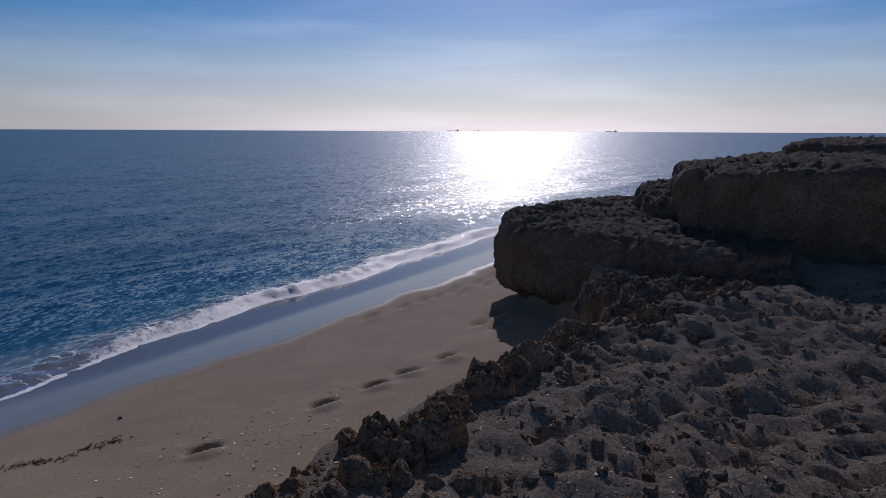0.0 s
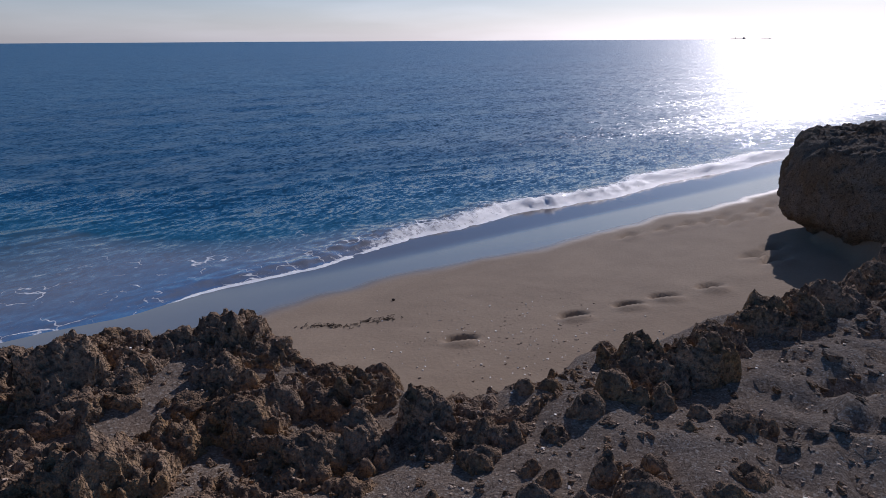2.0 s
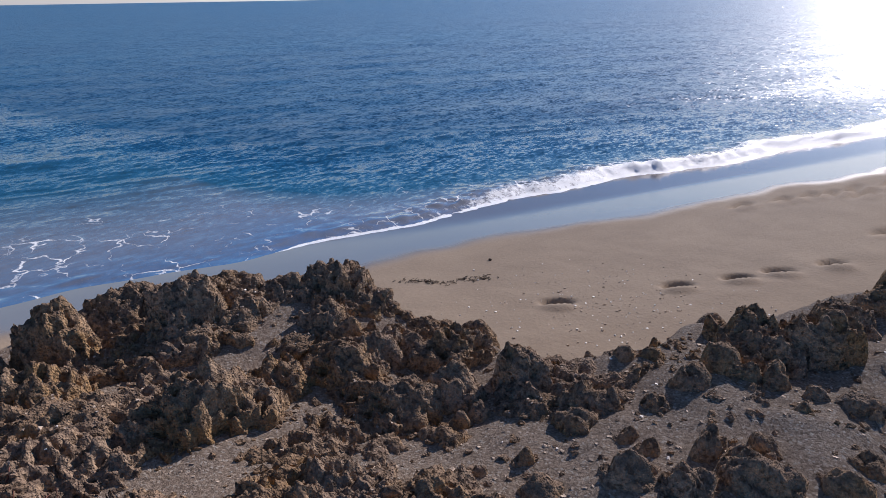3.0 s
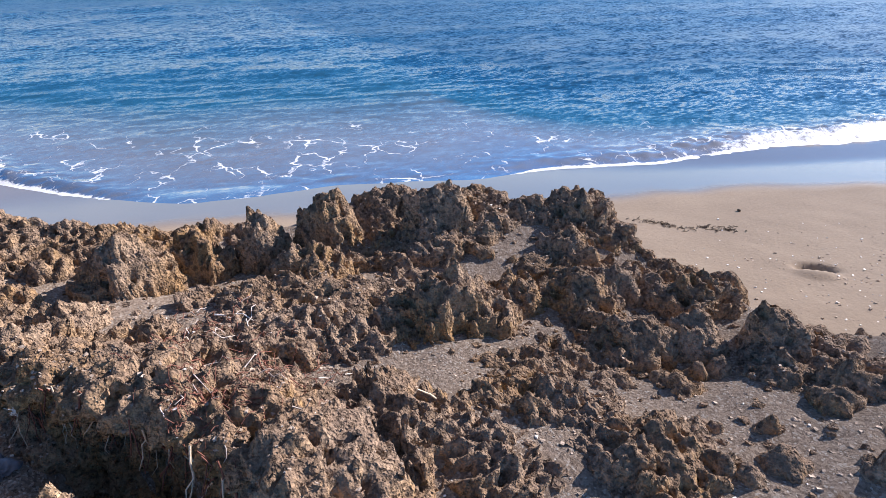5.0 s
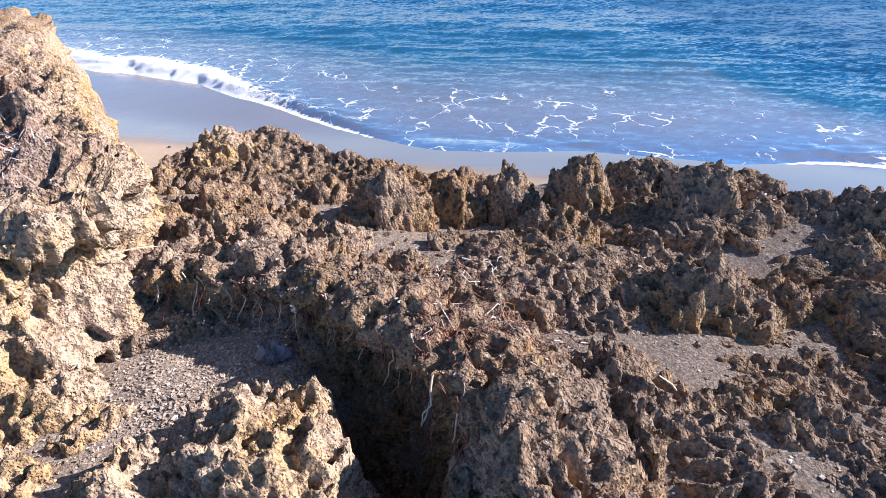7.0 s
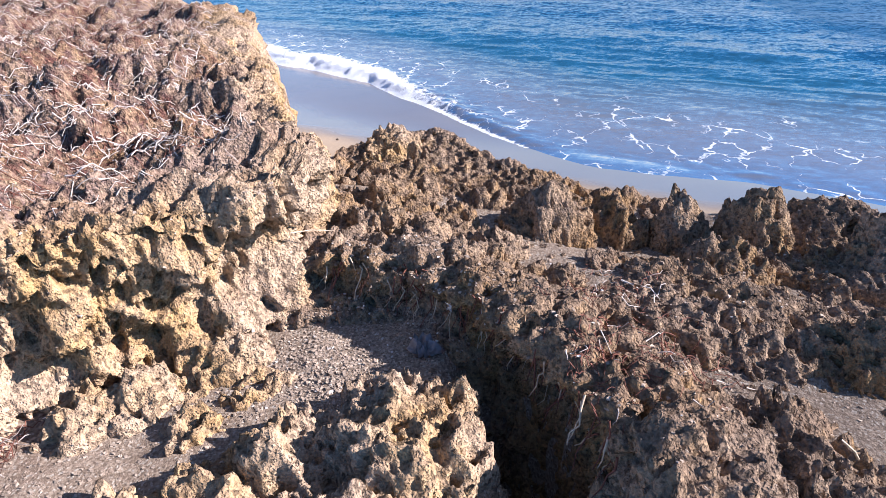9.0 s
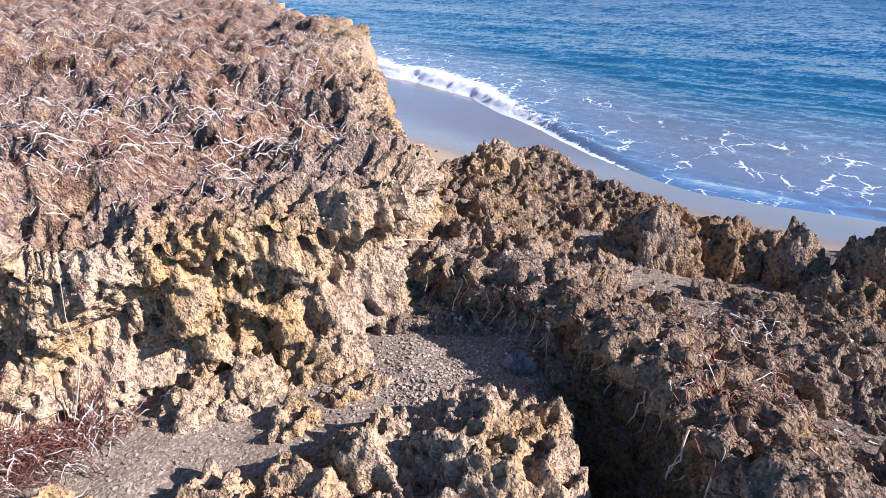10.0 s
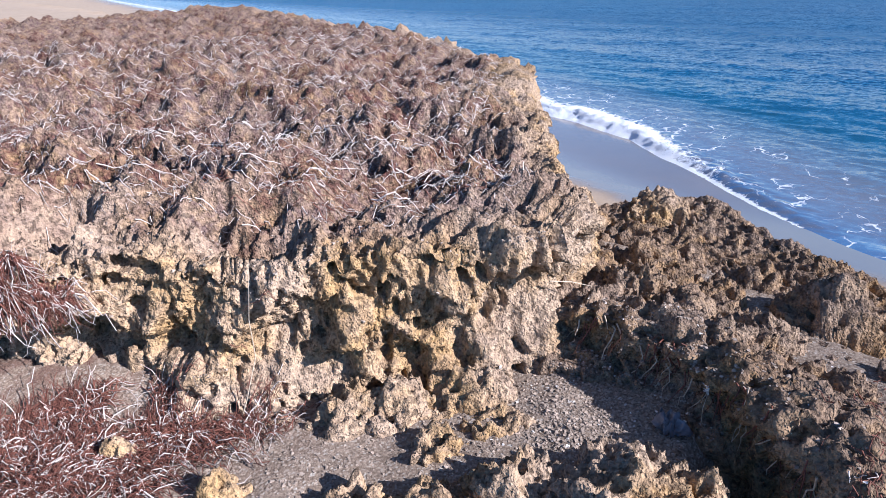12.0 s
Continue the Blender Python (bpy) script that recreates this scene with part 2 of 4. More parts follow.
def water_material():
    m = Nodes("sea_water")
    depth, foam = m.attribute("depth"), m.attribute("foam")
    pos = m.place()
    stretch = m.node("ShaderNodeMapping", Vector=pos, Rotation=(0, 0, radians(25)), Scale=(1.0, 0.5, 1.0)).outputs[0]
    slope = None
    for size, weight in ((0.7, 0.24), (4.0, 0.78), (15.0, 1.15)):
        n = m.node("ShaderNodeTexNoise", Scale=size, Detail=3.0, Roughness=0.6)
        m.put(n.inputs["Vector"], stretch)
        centred = m.node("ShaderNodeVectorMath", operation="SUBTRACT")
        m.put(centred.inputs[0], n.outputs["Color"])
        centred.inputs[1].default_value = (0.5, 0.5, 0.5)
        scaled = m.node("ShaderNodeVectorMath", operation="MULTIPLY")
        m.put(scaled.inputs[0], centred.outputs[0])
        scaled.inputs[1].default_value = (weight, weight, 0.0)
        if slope is None:
            slope = scaled.outputs[0]
        else:
            both = m.node("ShaderNodeVectorMath", operation="ADD")
            m.put(both.inputs[0], slope)
            m.put(both.inputs[1], scaled.outputs[0])
            slope = both.outputs[0]
    calm = m.node("ShaderNodeVectorMath", operation="SCALE")
    m.put(calm.inputs[0], slope)
    m.put(calm.inputs["Scale"], m.ramp(depth, (0.0, 0.10), (0.12, 0.25), (0.40, 0.55), (1.0, 0.9)))
    tilted = m.node("ShaderNodeVectorMath", operation="ADD")
    m.put(tilted.inputs[0], calm.outputs[0])
    m.put(tilted.inputs[1], m.tree.nodes.new("ShaderNodeNewGeometry").outputs["Normal"])
    unit = m.node("ShaderNodeVectorMath", operation="NORMALIZE")
    m.put(unit.inputs[0], tilted.outputs[0])
    normal = unit.outputs[0]
    deep = m.mix(m.ramp(m.noise(0.05, 3, 0.5, stretch), (0.4, 0.0), (0.65, 1.0)), (0.006, 0.046, 0.100), (0.008, 0.061, 0.122))
    col = m.mix(m.ramp(depth, (0.16, 0.0), (0.55, 1.0)), (0.018, 0.082, 0.130), deep)
    col = m.mix(m.ramp(depth, (0.13, 1.0), (0.27, 0.0)), col, (0.19, 0.178, 0.160))
    body = m.surface(col, m.ramp(depth, (0.15, 0.2), (0.5, 0.16), (1.0, 0.30)), normal, IOR=1.33, Specular_IOR_Level=0.5)
    clear = m.tree.nodes.new("ShaderNodeBsdfTransparent")
    clear.inputs[0].default_value = (0.86, 0.92, 0.93, 1)
    gloss = m.tree.nodes.new("ShaderNodeBsdfGlossy")
    gloss.inputs["Roughness"].default_value = 0.07
    m.put(gloss.inputs["Normal"], normal)
    fres = m.node("ShaderNodeFresnel", IOR=1.33)
    m.put(fres.inputs["Normal"], normal)
    shallow = m.tree.nodes.new("ShaderNodeMixShader")
    m.put(shallow.inputs[0], fres.outputs[0])
    m.put(shallow.inputs[1], clear.outputs[0])
    m.put(shallow.inputs[2], gloss.outputs[0])
    both = m.tree.nodes.new("ShaderNodeMixShader")
    m.put(both.inputs[0], m.ramp(depth, (0.0, 0.15), (0.02, 0.35), (0.09, 0.65), (0.26, 1.0)))
    m.put(both.inputs[1], shallow.outputs[0])
    m.put(both.inputs[2], body)
    # lace of foam
    warp = m.node("ShaderNodeVectorMath", operation="ADD")
    m.put(warp.inputs[0], m.node("ShaderNodeMapping", Vector=pos, Rotation=(0, 0, radians(-22)), Scale=(0.62, 1.0, 1.0)).outputs[0])
    wob = m.node("ShaderNodeTexNoise", Scale=2.2, Detail=3.0)
    m.put(wob.inputs["Vector"], pos)
    sc = m.node("ShaderNodeVectorMath", operation="SCALE")
    m.put(sc.inputs[0], wob.outputs["Color"])
    sc.inputs["Scale"].default_value = 0.7
    m.put(warp.inputs[1], sc.outputs[0])
    lace = m.cells(1.9, warp.outputs[0], "DISTANCE_TO_EDGE")
    lace2 = m.cells(5.5, warp.outputs[0], "DISTANCE_TO_EDGE")
    broken = m.ramp(m.noise(1.3, 4, 0.6), (0.42, 0.0), (0.62, 1.0))
    width = m.math("MULTIPLY", m.math("MULTIPLY", foam, broken), 0.125)
    line = m.math("MULTIPLY", m.math("SUBTRACT", width, m.math("ADD", lace, m.math("MULTIPLY", m.noise(14.0, 4), 0.03))), 22.0)
    line2 = m.math("MULTIPLY", m.math("SUBTRACT", m.ramp(foam, (0.72, 0.0), (1.0, 0.21)), m.math("ADD", lace2, m.math("MULTIPLY", m.noise(6.0, 4), 0.20))), 12.0)
    solid = m.math("MULTIPLY", m.math("SUBTRACT", foam, m.math("ADD", 0.20, m.math("MULTIPLY", m.noise(7.0, 7, 0.75), 1.18))), 5.0)
    cover = m.math("MAXIMUM", m.math("MAXIMUM", line, line2), solid)
    cover = m.math("MULTIPLY", m.ramp(cover, (0.0, 0.0), (1.0, 1.0)), m.ramp(foam, (0.02, 0.0), (0.12, 1.0)))
    froth = m.surface((0.82, 0.84, 0.85), 0.6, m.bump(m.noise(60.0, 4), 0.02), Subsurface_Weight=0.0)
    last = m.tree.nodes.new("ShaderNodeMixShader")
    m.put(last.inputs[0], cover)
    m.put(last.inputs[1], both.outputs[0])
    m.put(last.inputs[2], froth)
    return m.done(last.outputs[0])


def plain_material(name, color, rough=0.8, speck=0.35, scale=40.0, bump=0.004):
    m = Nodes(name)
    n = m.noise(scale, 5, 0.6)
    info = m.tree.nodes.new("ShaderNodeNewGeometry")
    own = m.ramp(info.outputs["Random Per Island"], (0.0, 1 - speck), (1.0, 1 + speck))
    col = m.mix(1.0, m.mix(1.0, color, m.ramp(n, (0.3, 1 - speck), (0.7, 1 + speck)), "MULTIPLY"), own, "MULTIPLY")
    return m.done(m.surface(col, rough, m.bump(n, bump), Specular_IOR_Level=0.25))


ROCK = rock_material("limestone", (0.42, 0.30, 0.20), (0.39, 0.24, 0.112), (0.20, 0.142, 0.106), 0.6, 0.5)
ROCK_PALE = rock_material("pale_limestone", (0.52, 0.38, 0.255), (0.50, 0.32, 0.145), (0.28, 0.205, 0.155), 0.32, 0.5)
# darker copy of the limestone: shade on the backlit rocks put into its colour
ROCK_SHADED = rock_material("shaded_limestone", (0.30, 0.235, 0.175), (0.25, 0.175, 0.11), (0.15, 0.125, 0.105), 0.6, 0.6)
SAND = sand_material()
WATER = water_material()
STRAW = plain_material("bleached_seagrass", (0.60, 0.52, 0.455), 0.7)
RUST = plain_material("rust_brown_seagrass", (0.17, 0.068, 0.046), 0.75)
TWIG = plain_material("dry_twig", (0.52, 0.42, 0.30), 0.7)
SHELL = plain_material("bleached_shell", (0.74, 0.70, 0.64), 0.5)
STEEL = plain_material("ship_paint", (0.10, 0.12, 0.15), 0.6, 0.1, 0.1)

# ---------------------------------------------------------------- lie of the land
SHORE_Y = np.array([-3000, -40, -20, -7, -3, 0, 2.5, 5.2, 9.5, 14, 19, 26, 40, 60, 3000.0])
SHORE_X = np.array([-1500, -32, -20, -12, -10.1, -9.1, -8.35, -7.2, -5.5, -3.7, -1.9, 1.0, 9, 22, 1900.0])
EDGE = [(-60, -140), (-15, -22), (-10.4, -9), (-8.0, -4.8), (-7.4, -4.1), (-5.2, -3.0), (-3.9, -2.25), (-4.2, -1.75), (-4.5, -1.3), (-4.0, -0.7),
        (-3.9, 0.2), (-3.75, 0.8), (-3.35, 1.5), (-3.0, 2.0), (-2.2, 2.2), (-1.75, 2.2), (-1.45, 2.5), (-1.28, 3.0), (-0.95, 3.6), (-0.45, 4.3),
        (0.0, 5.2), (0.5, 6.1), (0.4, 7.2), (0.2, 9.0), (-0.6, 10.5), (0.5, 13), (3, 16), (9, 22), (20, 34), (150, 160)]


def edge_distance(x, y):
    """Distance from the brink of the rock shelf, above 0 on the shelf."""
    best, crossing = np.full(x.shape, 1e9), np.zeros(x.shape, bool)
    ring = EDGE + [(400, 160), (400, -140)]
    for (ax, ay), (bx, by) in zip(ring, ring[1:] + ring[:1]):
        dx, dy = bx - ax, by - ay
        t = np.clip(((x - ax) * dx + (y - ay) * dy) / (dx * dx + dy * dy), 0, 1)
        best = np.minimum(best, np.hypot(x - ax - t * dx, y - ay - t * dy))
        if ay != by:
            hit = ((ay > y) != (by > y)) & (x < dx * (y - ay) / dy + ax)
            crossing ^= hit
    return np.where(crossing, best, -best)


def shore_distance(x, y):
    """Metres up the beach from the mean waterline."""
    kernel = [np.interp(y + s, SHORE_Y, SHORE_X) for s in (-2, -1, 0, 1, 2)]
    lean = (kernel[4] - kernel[0]) / 4
    return (x - sum(kernel) / 5) / np.sqrt(1 + lean ** 2)


def hollow(x, y, cx, cy, rx, ry, turn=0.0):
    c, s = math.cos(radians(turn)), math.sin(radians(turn))
    u, v = ((x - cx) * c + (y - cy) * s) / rx, ((y - cy) * c - (x - cx) * s) / ry
    return np.exp(-(u * u + v * v) ** 2)


# footprints along the beach: place and heading
PRINTS = [(-2.62, 5.86, 52), (-2.22, 6.42, 50), (-1.95, 6.85, 40), (-1.58, 7.42, 48), (-3.35, 4.75, 40)]
FAR_PRINTS = [(-3.0, 10.6, 60), (-2.75, 11.1, 60), (-2.5, 11.4, 55), (-2.3, 12.0, 60), (-1.95, 12.5, 60), (-1.75, 13.2, 62), (-1.4, 13.7, 60),
              (-3.4, 9.9, 60), (-2.1, 11.5, 55), (-1.7, 12.2, 60), (-1.35, 12.9, 60), (-1.2, 9.6, 50), (-1.35, 9.1, 40), (-1.1, 8.9, 60)]
SHELF_PRINTS = [(-0.12, 3.0, 30), (0.35, 2.75, 70), (0.1, 3.5, 20), (0.55, 3.6, 50), (1.0, 3.4, 80), (1.25, 3.0, 20), (0.95, 4.2, 40), (1.5, 4.1, 10),
                (0.7, 2.3, 60), (1.6, 5.0, 70), (2.0, 5.6, 30), (2.5, 5.2, 60), (1.3, 5.8, 20), (2.3, 6.6, 80), (3.0, 6.2, 40), (1.9, 3.3, 50), (2.2, 4.3, 10)]


# the wall that closes the gravel hollow on its sunward side
COVE = [(0.6, -0.12), (-0.6, -0.1), (-1.3, -0.15), (-1.65, -0.2), (-1.95, -0.36), (-2.2, -0.6), (-2.38, -0.86), (-2.5, -1.12), (-2.55, -1.42), (-2.6, -1.9)]


def cove_distance(x, y):
    """Metres from that wall, above 0 in the hollow."""
    best = np.full(x.shape, 1e9)
    sign = np.zeros(x.shape)
    for (ax, ay), (bx, by) in zip(COVE, COVE[1:]):
        dx, dy = bx - ax, by - ay
        t = np.clip(((x - ax) * dx + (y - ay) * dy) / (dx * dx + dy * dy), 0, 1)
        far = np.hypot(x - ax - t * dx, y - ay - t * dy)
        side = dx * (y - ay) - dy * (x - ax)
        sign = np.where(far < best, np.sign(side), sign)
        best = np.minimum(best, far)
    return best * sign


def sea_bed(d, y):
    """The sand below the waterline: steep under the lapping water, nearly level where the wave has drawn back."""
    flat = 0.03 * np.maximum(d, -2.6) + 0.14 * np.minimum(d + 2.6, 0)
    return 0.14 * d + (flat - 0.14 * d) * np.maximum(smooth(4.0, 8.0, y), smooth(0.5, -3.5, y))


def ground_height(x, y, fine=True):
    d, e = shore_distance(x, y), edge_distance(x, y)
    beach = np.where(d > 0, 0.125 * d, sea_bed(d, y))
    beach = np.where(d > 4.5, 0.5625 + (d - 4.5) * 0.05, beach)
    beach = np.maximum(np.minimum(beach, 0.95), -6.0)
    p = np.stack([x, y], 1)
    shelf = 1.78 + 0.10 * fbm(p * 0.5, 31, 3)
    pit = cove_distance(x, y)
    shelf = shelf - 0.05 * smooth(-0.08, 0.06, pit) * smooth(0.2, -0.9, x) - 0.70 * hollow(x, y, -1.88, -0.47, 0.44, 0.17, 30) + 0.14 * hollow(x, y, -1.42, -3.12, 0.80, 0.44, -45)
    shelf = shelf - 0.30 * smooth(5.0, 8.5, y) * smooth(3.0, 0.0, x) + 0.15 * smooth(3, 8, x)
    shelf = shelf + 0.45 * smooth(-4, -12, y)
    z = beach + (np.maximum(shelf, beach) - beach) * smooth(-0.30, 0.10, e + 0.08 * fbm(p * 2.0, 5, 2))
    if fine:
        sandy = smooth(0.0, 0.5, e)
        right = smooth(-1.2, 0.3, x) * smooth(1.2, 2.4, y)
        z = z + sandy * (0.012 * fbm(p * 6, 41, 4) + right * (0.045 * fbm(p * 1.9, 51, 4, 0.6) + 0.014 * fbm(p * 11, 53, 2) + 0.034 * ridged(p * np.array([4.2, 6.0]) + 0.4 * fbm(p * 2, 63, 2)[:, None], 61, 3, 0.6)))
        z = z + 0.004 * fbm(p * 3.0, 71, 3) * smooth(0.5, 3.0, d) * (1 - sandy)
        for prints, long, wide, deep in ((PRINTS, 0.15, 0.085, 0.10), (FAR_PRINTS, 0.2, 0.11, 0.12), (SHELF_PRINTS, 0.15, 0.085, 0.075)):
            for cx, cy, turn in prints:
                z = z - deep * hollow(x, y, cx, cy, long, wide, turn) + 0.35 * deep * hollow(x, y, cx + 0.10, cy - 0.12, long * 1.1, wide * 1.2, turn)
    return z, d, e


def at_ground(x, y):
    return float(ground_height(np.array([float(x)]), np.array([float(y)]))[0][0])


def axis_steps(low, high, fine, reach, growth=1.12):
    """Even steps from low to high that grow outwards as far as reach."""
    mid = list(np.arange(low, high, fine))
    step, a, b = fine, low, high
    left, right = [], []
    while a > -reach:
        step *= growth
        a -= step
        left.append(a)
    step = fine
    while b < reach:
        right.append(b)
        step *= growth
        b += step
    return np.array(left[::-1] + mid + right)


def build_ground():
    xs, ys = axis_steps(-4.2, 2.6, 0.042, 2500, 1.07), axis_steps(-3.2, 6.6, 0.042, 2500, 1.05)
    x, y = [g.ravel() for g in np.meshgrid(xs, ys, indexing="ij")]
    z, d, e = ground_height(x, y)
    me = mesh_of("ground", np.stack([x, y, z], 1), grid_faces(len(xs), len(ys))[:, ::-1], SAND)
    wob = fbm(np.stack([x, y], 1) * 0.7, 3, 3)
    set_attribute(me, "wet", smooth(1.6, 1.1, d + 0.2 * wob) * smooth(0.2, -0.3, e) * (1 - 0.5 * smooth(-0.4, -1.6, d) * smooth(7.5, 5.0, y) * smooth(-3.5, -1.0, y)))
    set_attribute(me, "grit", smooth(-0.2, 0.1, e) * smooth(-12, -8, y))
    p2 = np.stack([x, y], 1)
    set_attribute(me, "drift", hollow(x, y, -1.15, -3.0, 0.95, 0.62, -45) * smooth(-0.75, 0.05, fbm(p2 * 2.6, 77, 3)))
    tagged(new("ground", me), "pale sand beach and gritty sand over the rock shelf", "sand", kind="structure")


build_ground()


# ---------------------------------------------------------------- sea
def along(y, *pairs):
    """A value that changes along the shore, from pairs of y and value."""
    return np.interp(y, [a for a, _ in pairs], [b for _, b in pairs])


def sea_surface(x, y, d):
    """Height, foam and depth of the water: a broken wave at both ends of the beach, a lacy sheet run up the sand between them."""
    p = np.stack([x, y], 1)
    shore_wise = np.stack([y * 0.45, 0 * y], 1)
    front = along(y, (-9, 2.5), (-5, 2.2), (-3.6, 1.5), (-1.8, 0.2), (0.0, -0.5), (3.5, -0.45), (5.5, 0.2), (7.2, 0.65), (9.5, 0.95), (16, 0.95)) + 0.22 * fbm(shore_wise, 91, 3)
    w = -d - front
    broken = along(y, (-9, 1.05), (-4.2, 1.0), (-2.6, 0.6), (-0.5, 0.25), (4.5, 0.25), (6.5, 0.55), (9, 0.95), (30, 1.1)) * (1 + 0.12 * fbm(shore_wise * 1.7 + 4, 92, 2))
    far = smooth(0.8, 6, w)
    fade = smooth(140, 30, np.hypot(x, y))
    q = p @ np.array([[0.94, 0.34], [-0.34, 0.94]])
    swell = 0.020 * np.sin(q[:, 0] * 1.05 + 1.4 * fbm(p * 0.18, 81, 2)) + 0.028 * fbm(q * np.array([0.9, 0.35]), 82, 3) + 0.010 * ridged(q * np.array([2.6, 1.2]), 85, 2)
    bore = along(y, (0, 0.07), (7, 0.07), (9, 0.11)) * broken ** 2 * smooth(0.0, 0.4, w) * np.where(w < 0.3, 1.0, np.exp(-((w - 0.3) / 0.6) ** 2))
    tumble = smooth(0.0, 0.12, w) * smooth(1.5, 0.3, w) * broken
    level = 0.006 + bore + far * fade * swell + tumble * (0.026 * fbm(p * 5, 93, 3) + 0.026 * np.maximum(ridged(p * 9, 94, 2), -0.4))
    bed = np.where(d > 0, 0.125 * d, sea_bed(d, y))
    z = np.maximum(level, bed + 0.010 + 0.02 * smooth(0, 0.8, w) + 0.5 * bore)
    z = bed - 0.02 + (z - bed + 0.02) * (0.25 * smooth(-0.06, 0.04, w) + 0.75 * smooth(-0.06, 0.5, w))
    wide = along(y, (-9, 1.5), (-3, 1.3), (0, 0.6), (5, 0.6), (8, 0.75), (20, 1.1))
    reach = along(y, (-6, 3.2), (-2, 3.4), (0, 3.9), (4, 3.2), (6.5, 2.0), (10, 1.1))
    foam = 1.14 * broken * np.exp(-(np.maximum(w - 0.2, 0) / wide) ** 2)
    foam = np.maximum(foam, 1.2 * smooth(-0.06, 0.0, w) * smooth(0.24, 0.12, w))
    foam = np.maximum(foam, (0.60 + 0.12 * fbm(p * 0.5, 97, 2)) * smooth(reach + 0.7, reach - 1.2, w + 0.5 * fbm(p * 0.7, 98, 2)))
    shade = np.clip((w + 0.12) * along(y, (-6, 1.3), (-1, 1.0), (5, 1.1), (9.0, 4.5)) / 30.0, 0, 1) ** 0.8
    return z, np.clip(foam, 0, 1.3) * smooth(-0.05, 0.0, w), shade


def build_sea():
    # rows follow the shore, columns go out from it
    ys = axis_steps(-7, 14, 0.08, 2600, 1.055)
    outs = np.concatenate([np.arange(-1.3, 5.6, 0.05), 5.6 + np.cumsum(0.06 * 1.045 ** np.arange(220))])
    outs = outs[outs < 4200]
    yy, oo = np.meshgrid(ys, outs, indexing="ij")
    kernel = [np.interp(yy + s, SHORE_Y, SHORE_X) for s in (-2, -1, 0, 1, 2)]
    lean = (kernel[4] - kernel[0]) / 4
    norm = np.sqrt(1 + lean ** 2)
    x, y = (sum(kernel) / 5 - oo * norm).ravel(), yy.ravel()
    z, foam, shade = sea_surface(x, y, -oo.ravel())
    me = mesh_of("sea", np.stack([x, y, z], 1), grid_faces(len(ys), len(outs)), WATER)
    set_attribute(me, "depth", shade)
    set_attribute(me, "foam", foam)
    tagged(new("sea", me), "blue sea with a small breaking wave and lacy white foam", "sea", kind="structure")


build_sea()


# ---------------------------------------------------------------- rock
def crag(p, seed, rough=1.0):
    """How far weathered limestone stands out at places p: lumps cut by scalloped bowls that leave sharp crests between them."""
    q = p + 0.045 * np.stack([value_noise(p * 6 + 3, seed + 1), value_noise(p * 6 + 17, seed + 2), value_noise(p * 6 + 31, seed + 3)], 1)
    tall = q * np.array([1.0, 1.0, 0.6])
    lumps = 0.046 * fbm(q * 3.0, seed + 4, 3, 0.62)
    bowls = 0.038 * (cells(tall * 9.5, seed + 10)[0] ** 2 - 0.36)
    scoops = 0.046 * (cells(tall * 17.0, seed + 20)[0] ** 2 - 0.36)
    nicks = 0.034 * (cells(q * 33.0, seed + 25)[0] ** 2 - 0.36)
    pits = -0.085 * smooth(0.34, 0.12, cells(q * 7.0 + 9, seed + 30)[0])
    holes = -0.050 * smooth(0.36, 0.16, cells(tall * 15.0 + 5, seed + 35)[0])
    grain = 0.007 * fbm(p * 62, seed + 40, 2, 0.7)
    return rough * (lumps + bowls + scoops + nicks + pits + holes + grain + 0.012)


def outcrop(x, y, wide, deep, turn, top, seed, name="rock_outcrop", material=None, rough=1.0, peak=2.1, label=""):
    """A jagged knoll of limestone: its plan, its bearing and the height of its crown."""
    n = int(np.clip(max(wide, deep) * 2.6 / (0.0090 if y < 3.2 else 0.018), 24, 116))
    u, v = [g.ravel() for g in np.meshgrid(np.linspace(-1, 1, n), np.linspace(-1, 1, n), indexing="ij")]
    # square to disc
    dx, dy = u * np.sqrt(1 - v * v / 2), v * np.sqrt(1 - u * u / 2)
    r = np.minimum(np.hypot(dx, dy), 1)
    c, s = math.cos(radians(turn)), math.sin(radians(turn))
    lx, ly = dx * deep * 1.3, dy * wide * 1.3
    px, py = x + lx * c - ly * s, y + lx * s + ly * c
    base, _, _ = ground_height(px, py, False)
    foot = np.minimum(base, at_ground(x, y)) - 0.14
    plan = 1 + 0.45 * fbm(np.stack([px, py], 1) * 5.0, seed + 50, 3)
    rise = np.clip(1 - (r / np.clip(plan, 0.5, 1.4)) ** peak, 0, 1) ** 0.8 * smooth(1.0, 0.8, r)
    crown = top - 0.088
    z = foot + (crown - foot) * rise
    p = np.stack([px, py, z], 1)
    slope = np.stack([(dx * c / deep - dy * s / wide), (dx * s / deep + dy * c / wide), 0 * r], 1) * (0.25 * (wide + deep))
    normal = slope * smooth(0.0, 0.6, r)[:, None] + np.array([0, 0, 0.9])
    normal /= np.linalg.norm(normal, axis=1)[:, None]
    size = float(np.clip((wide + deep) / 0.25, 0.55, 1.3))
    push = crag(p, seed, rough * size) * smooth(1.0, 0.85, r)
    p = p + normal * push[:, None]
    ob = new(name, mesh_of(name, p - np.array([x, y, 0]), grid_faces(n, n), material or ROCK))
    ob.location = (x, y, 0)
    return tagged(ob, label or "jagged brown limestone outcrop pitted by the sea, set in gritty sand", "rock", "outcrops on the rock shelf")


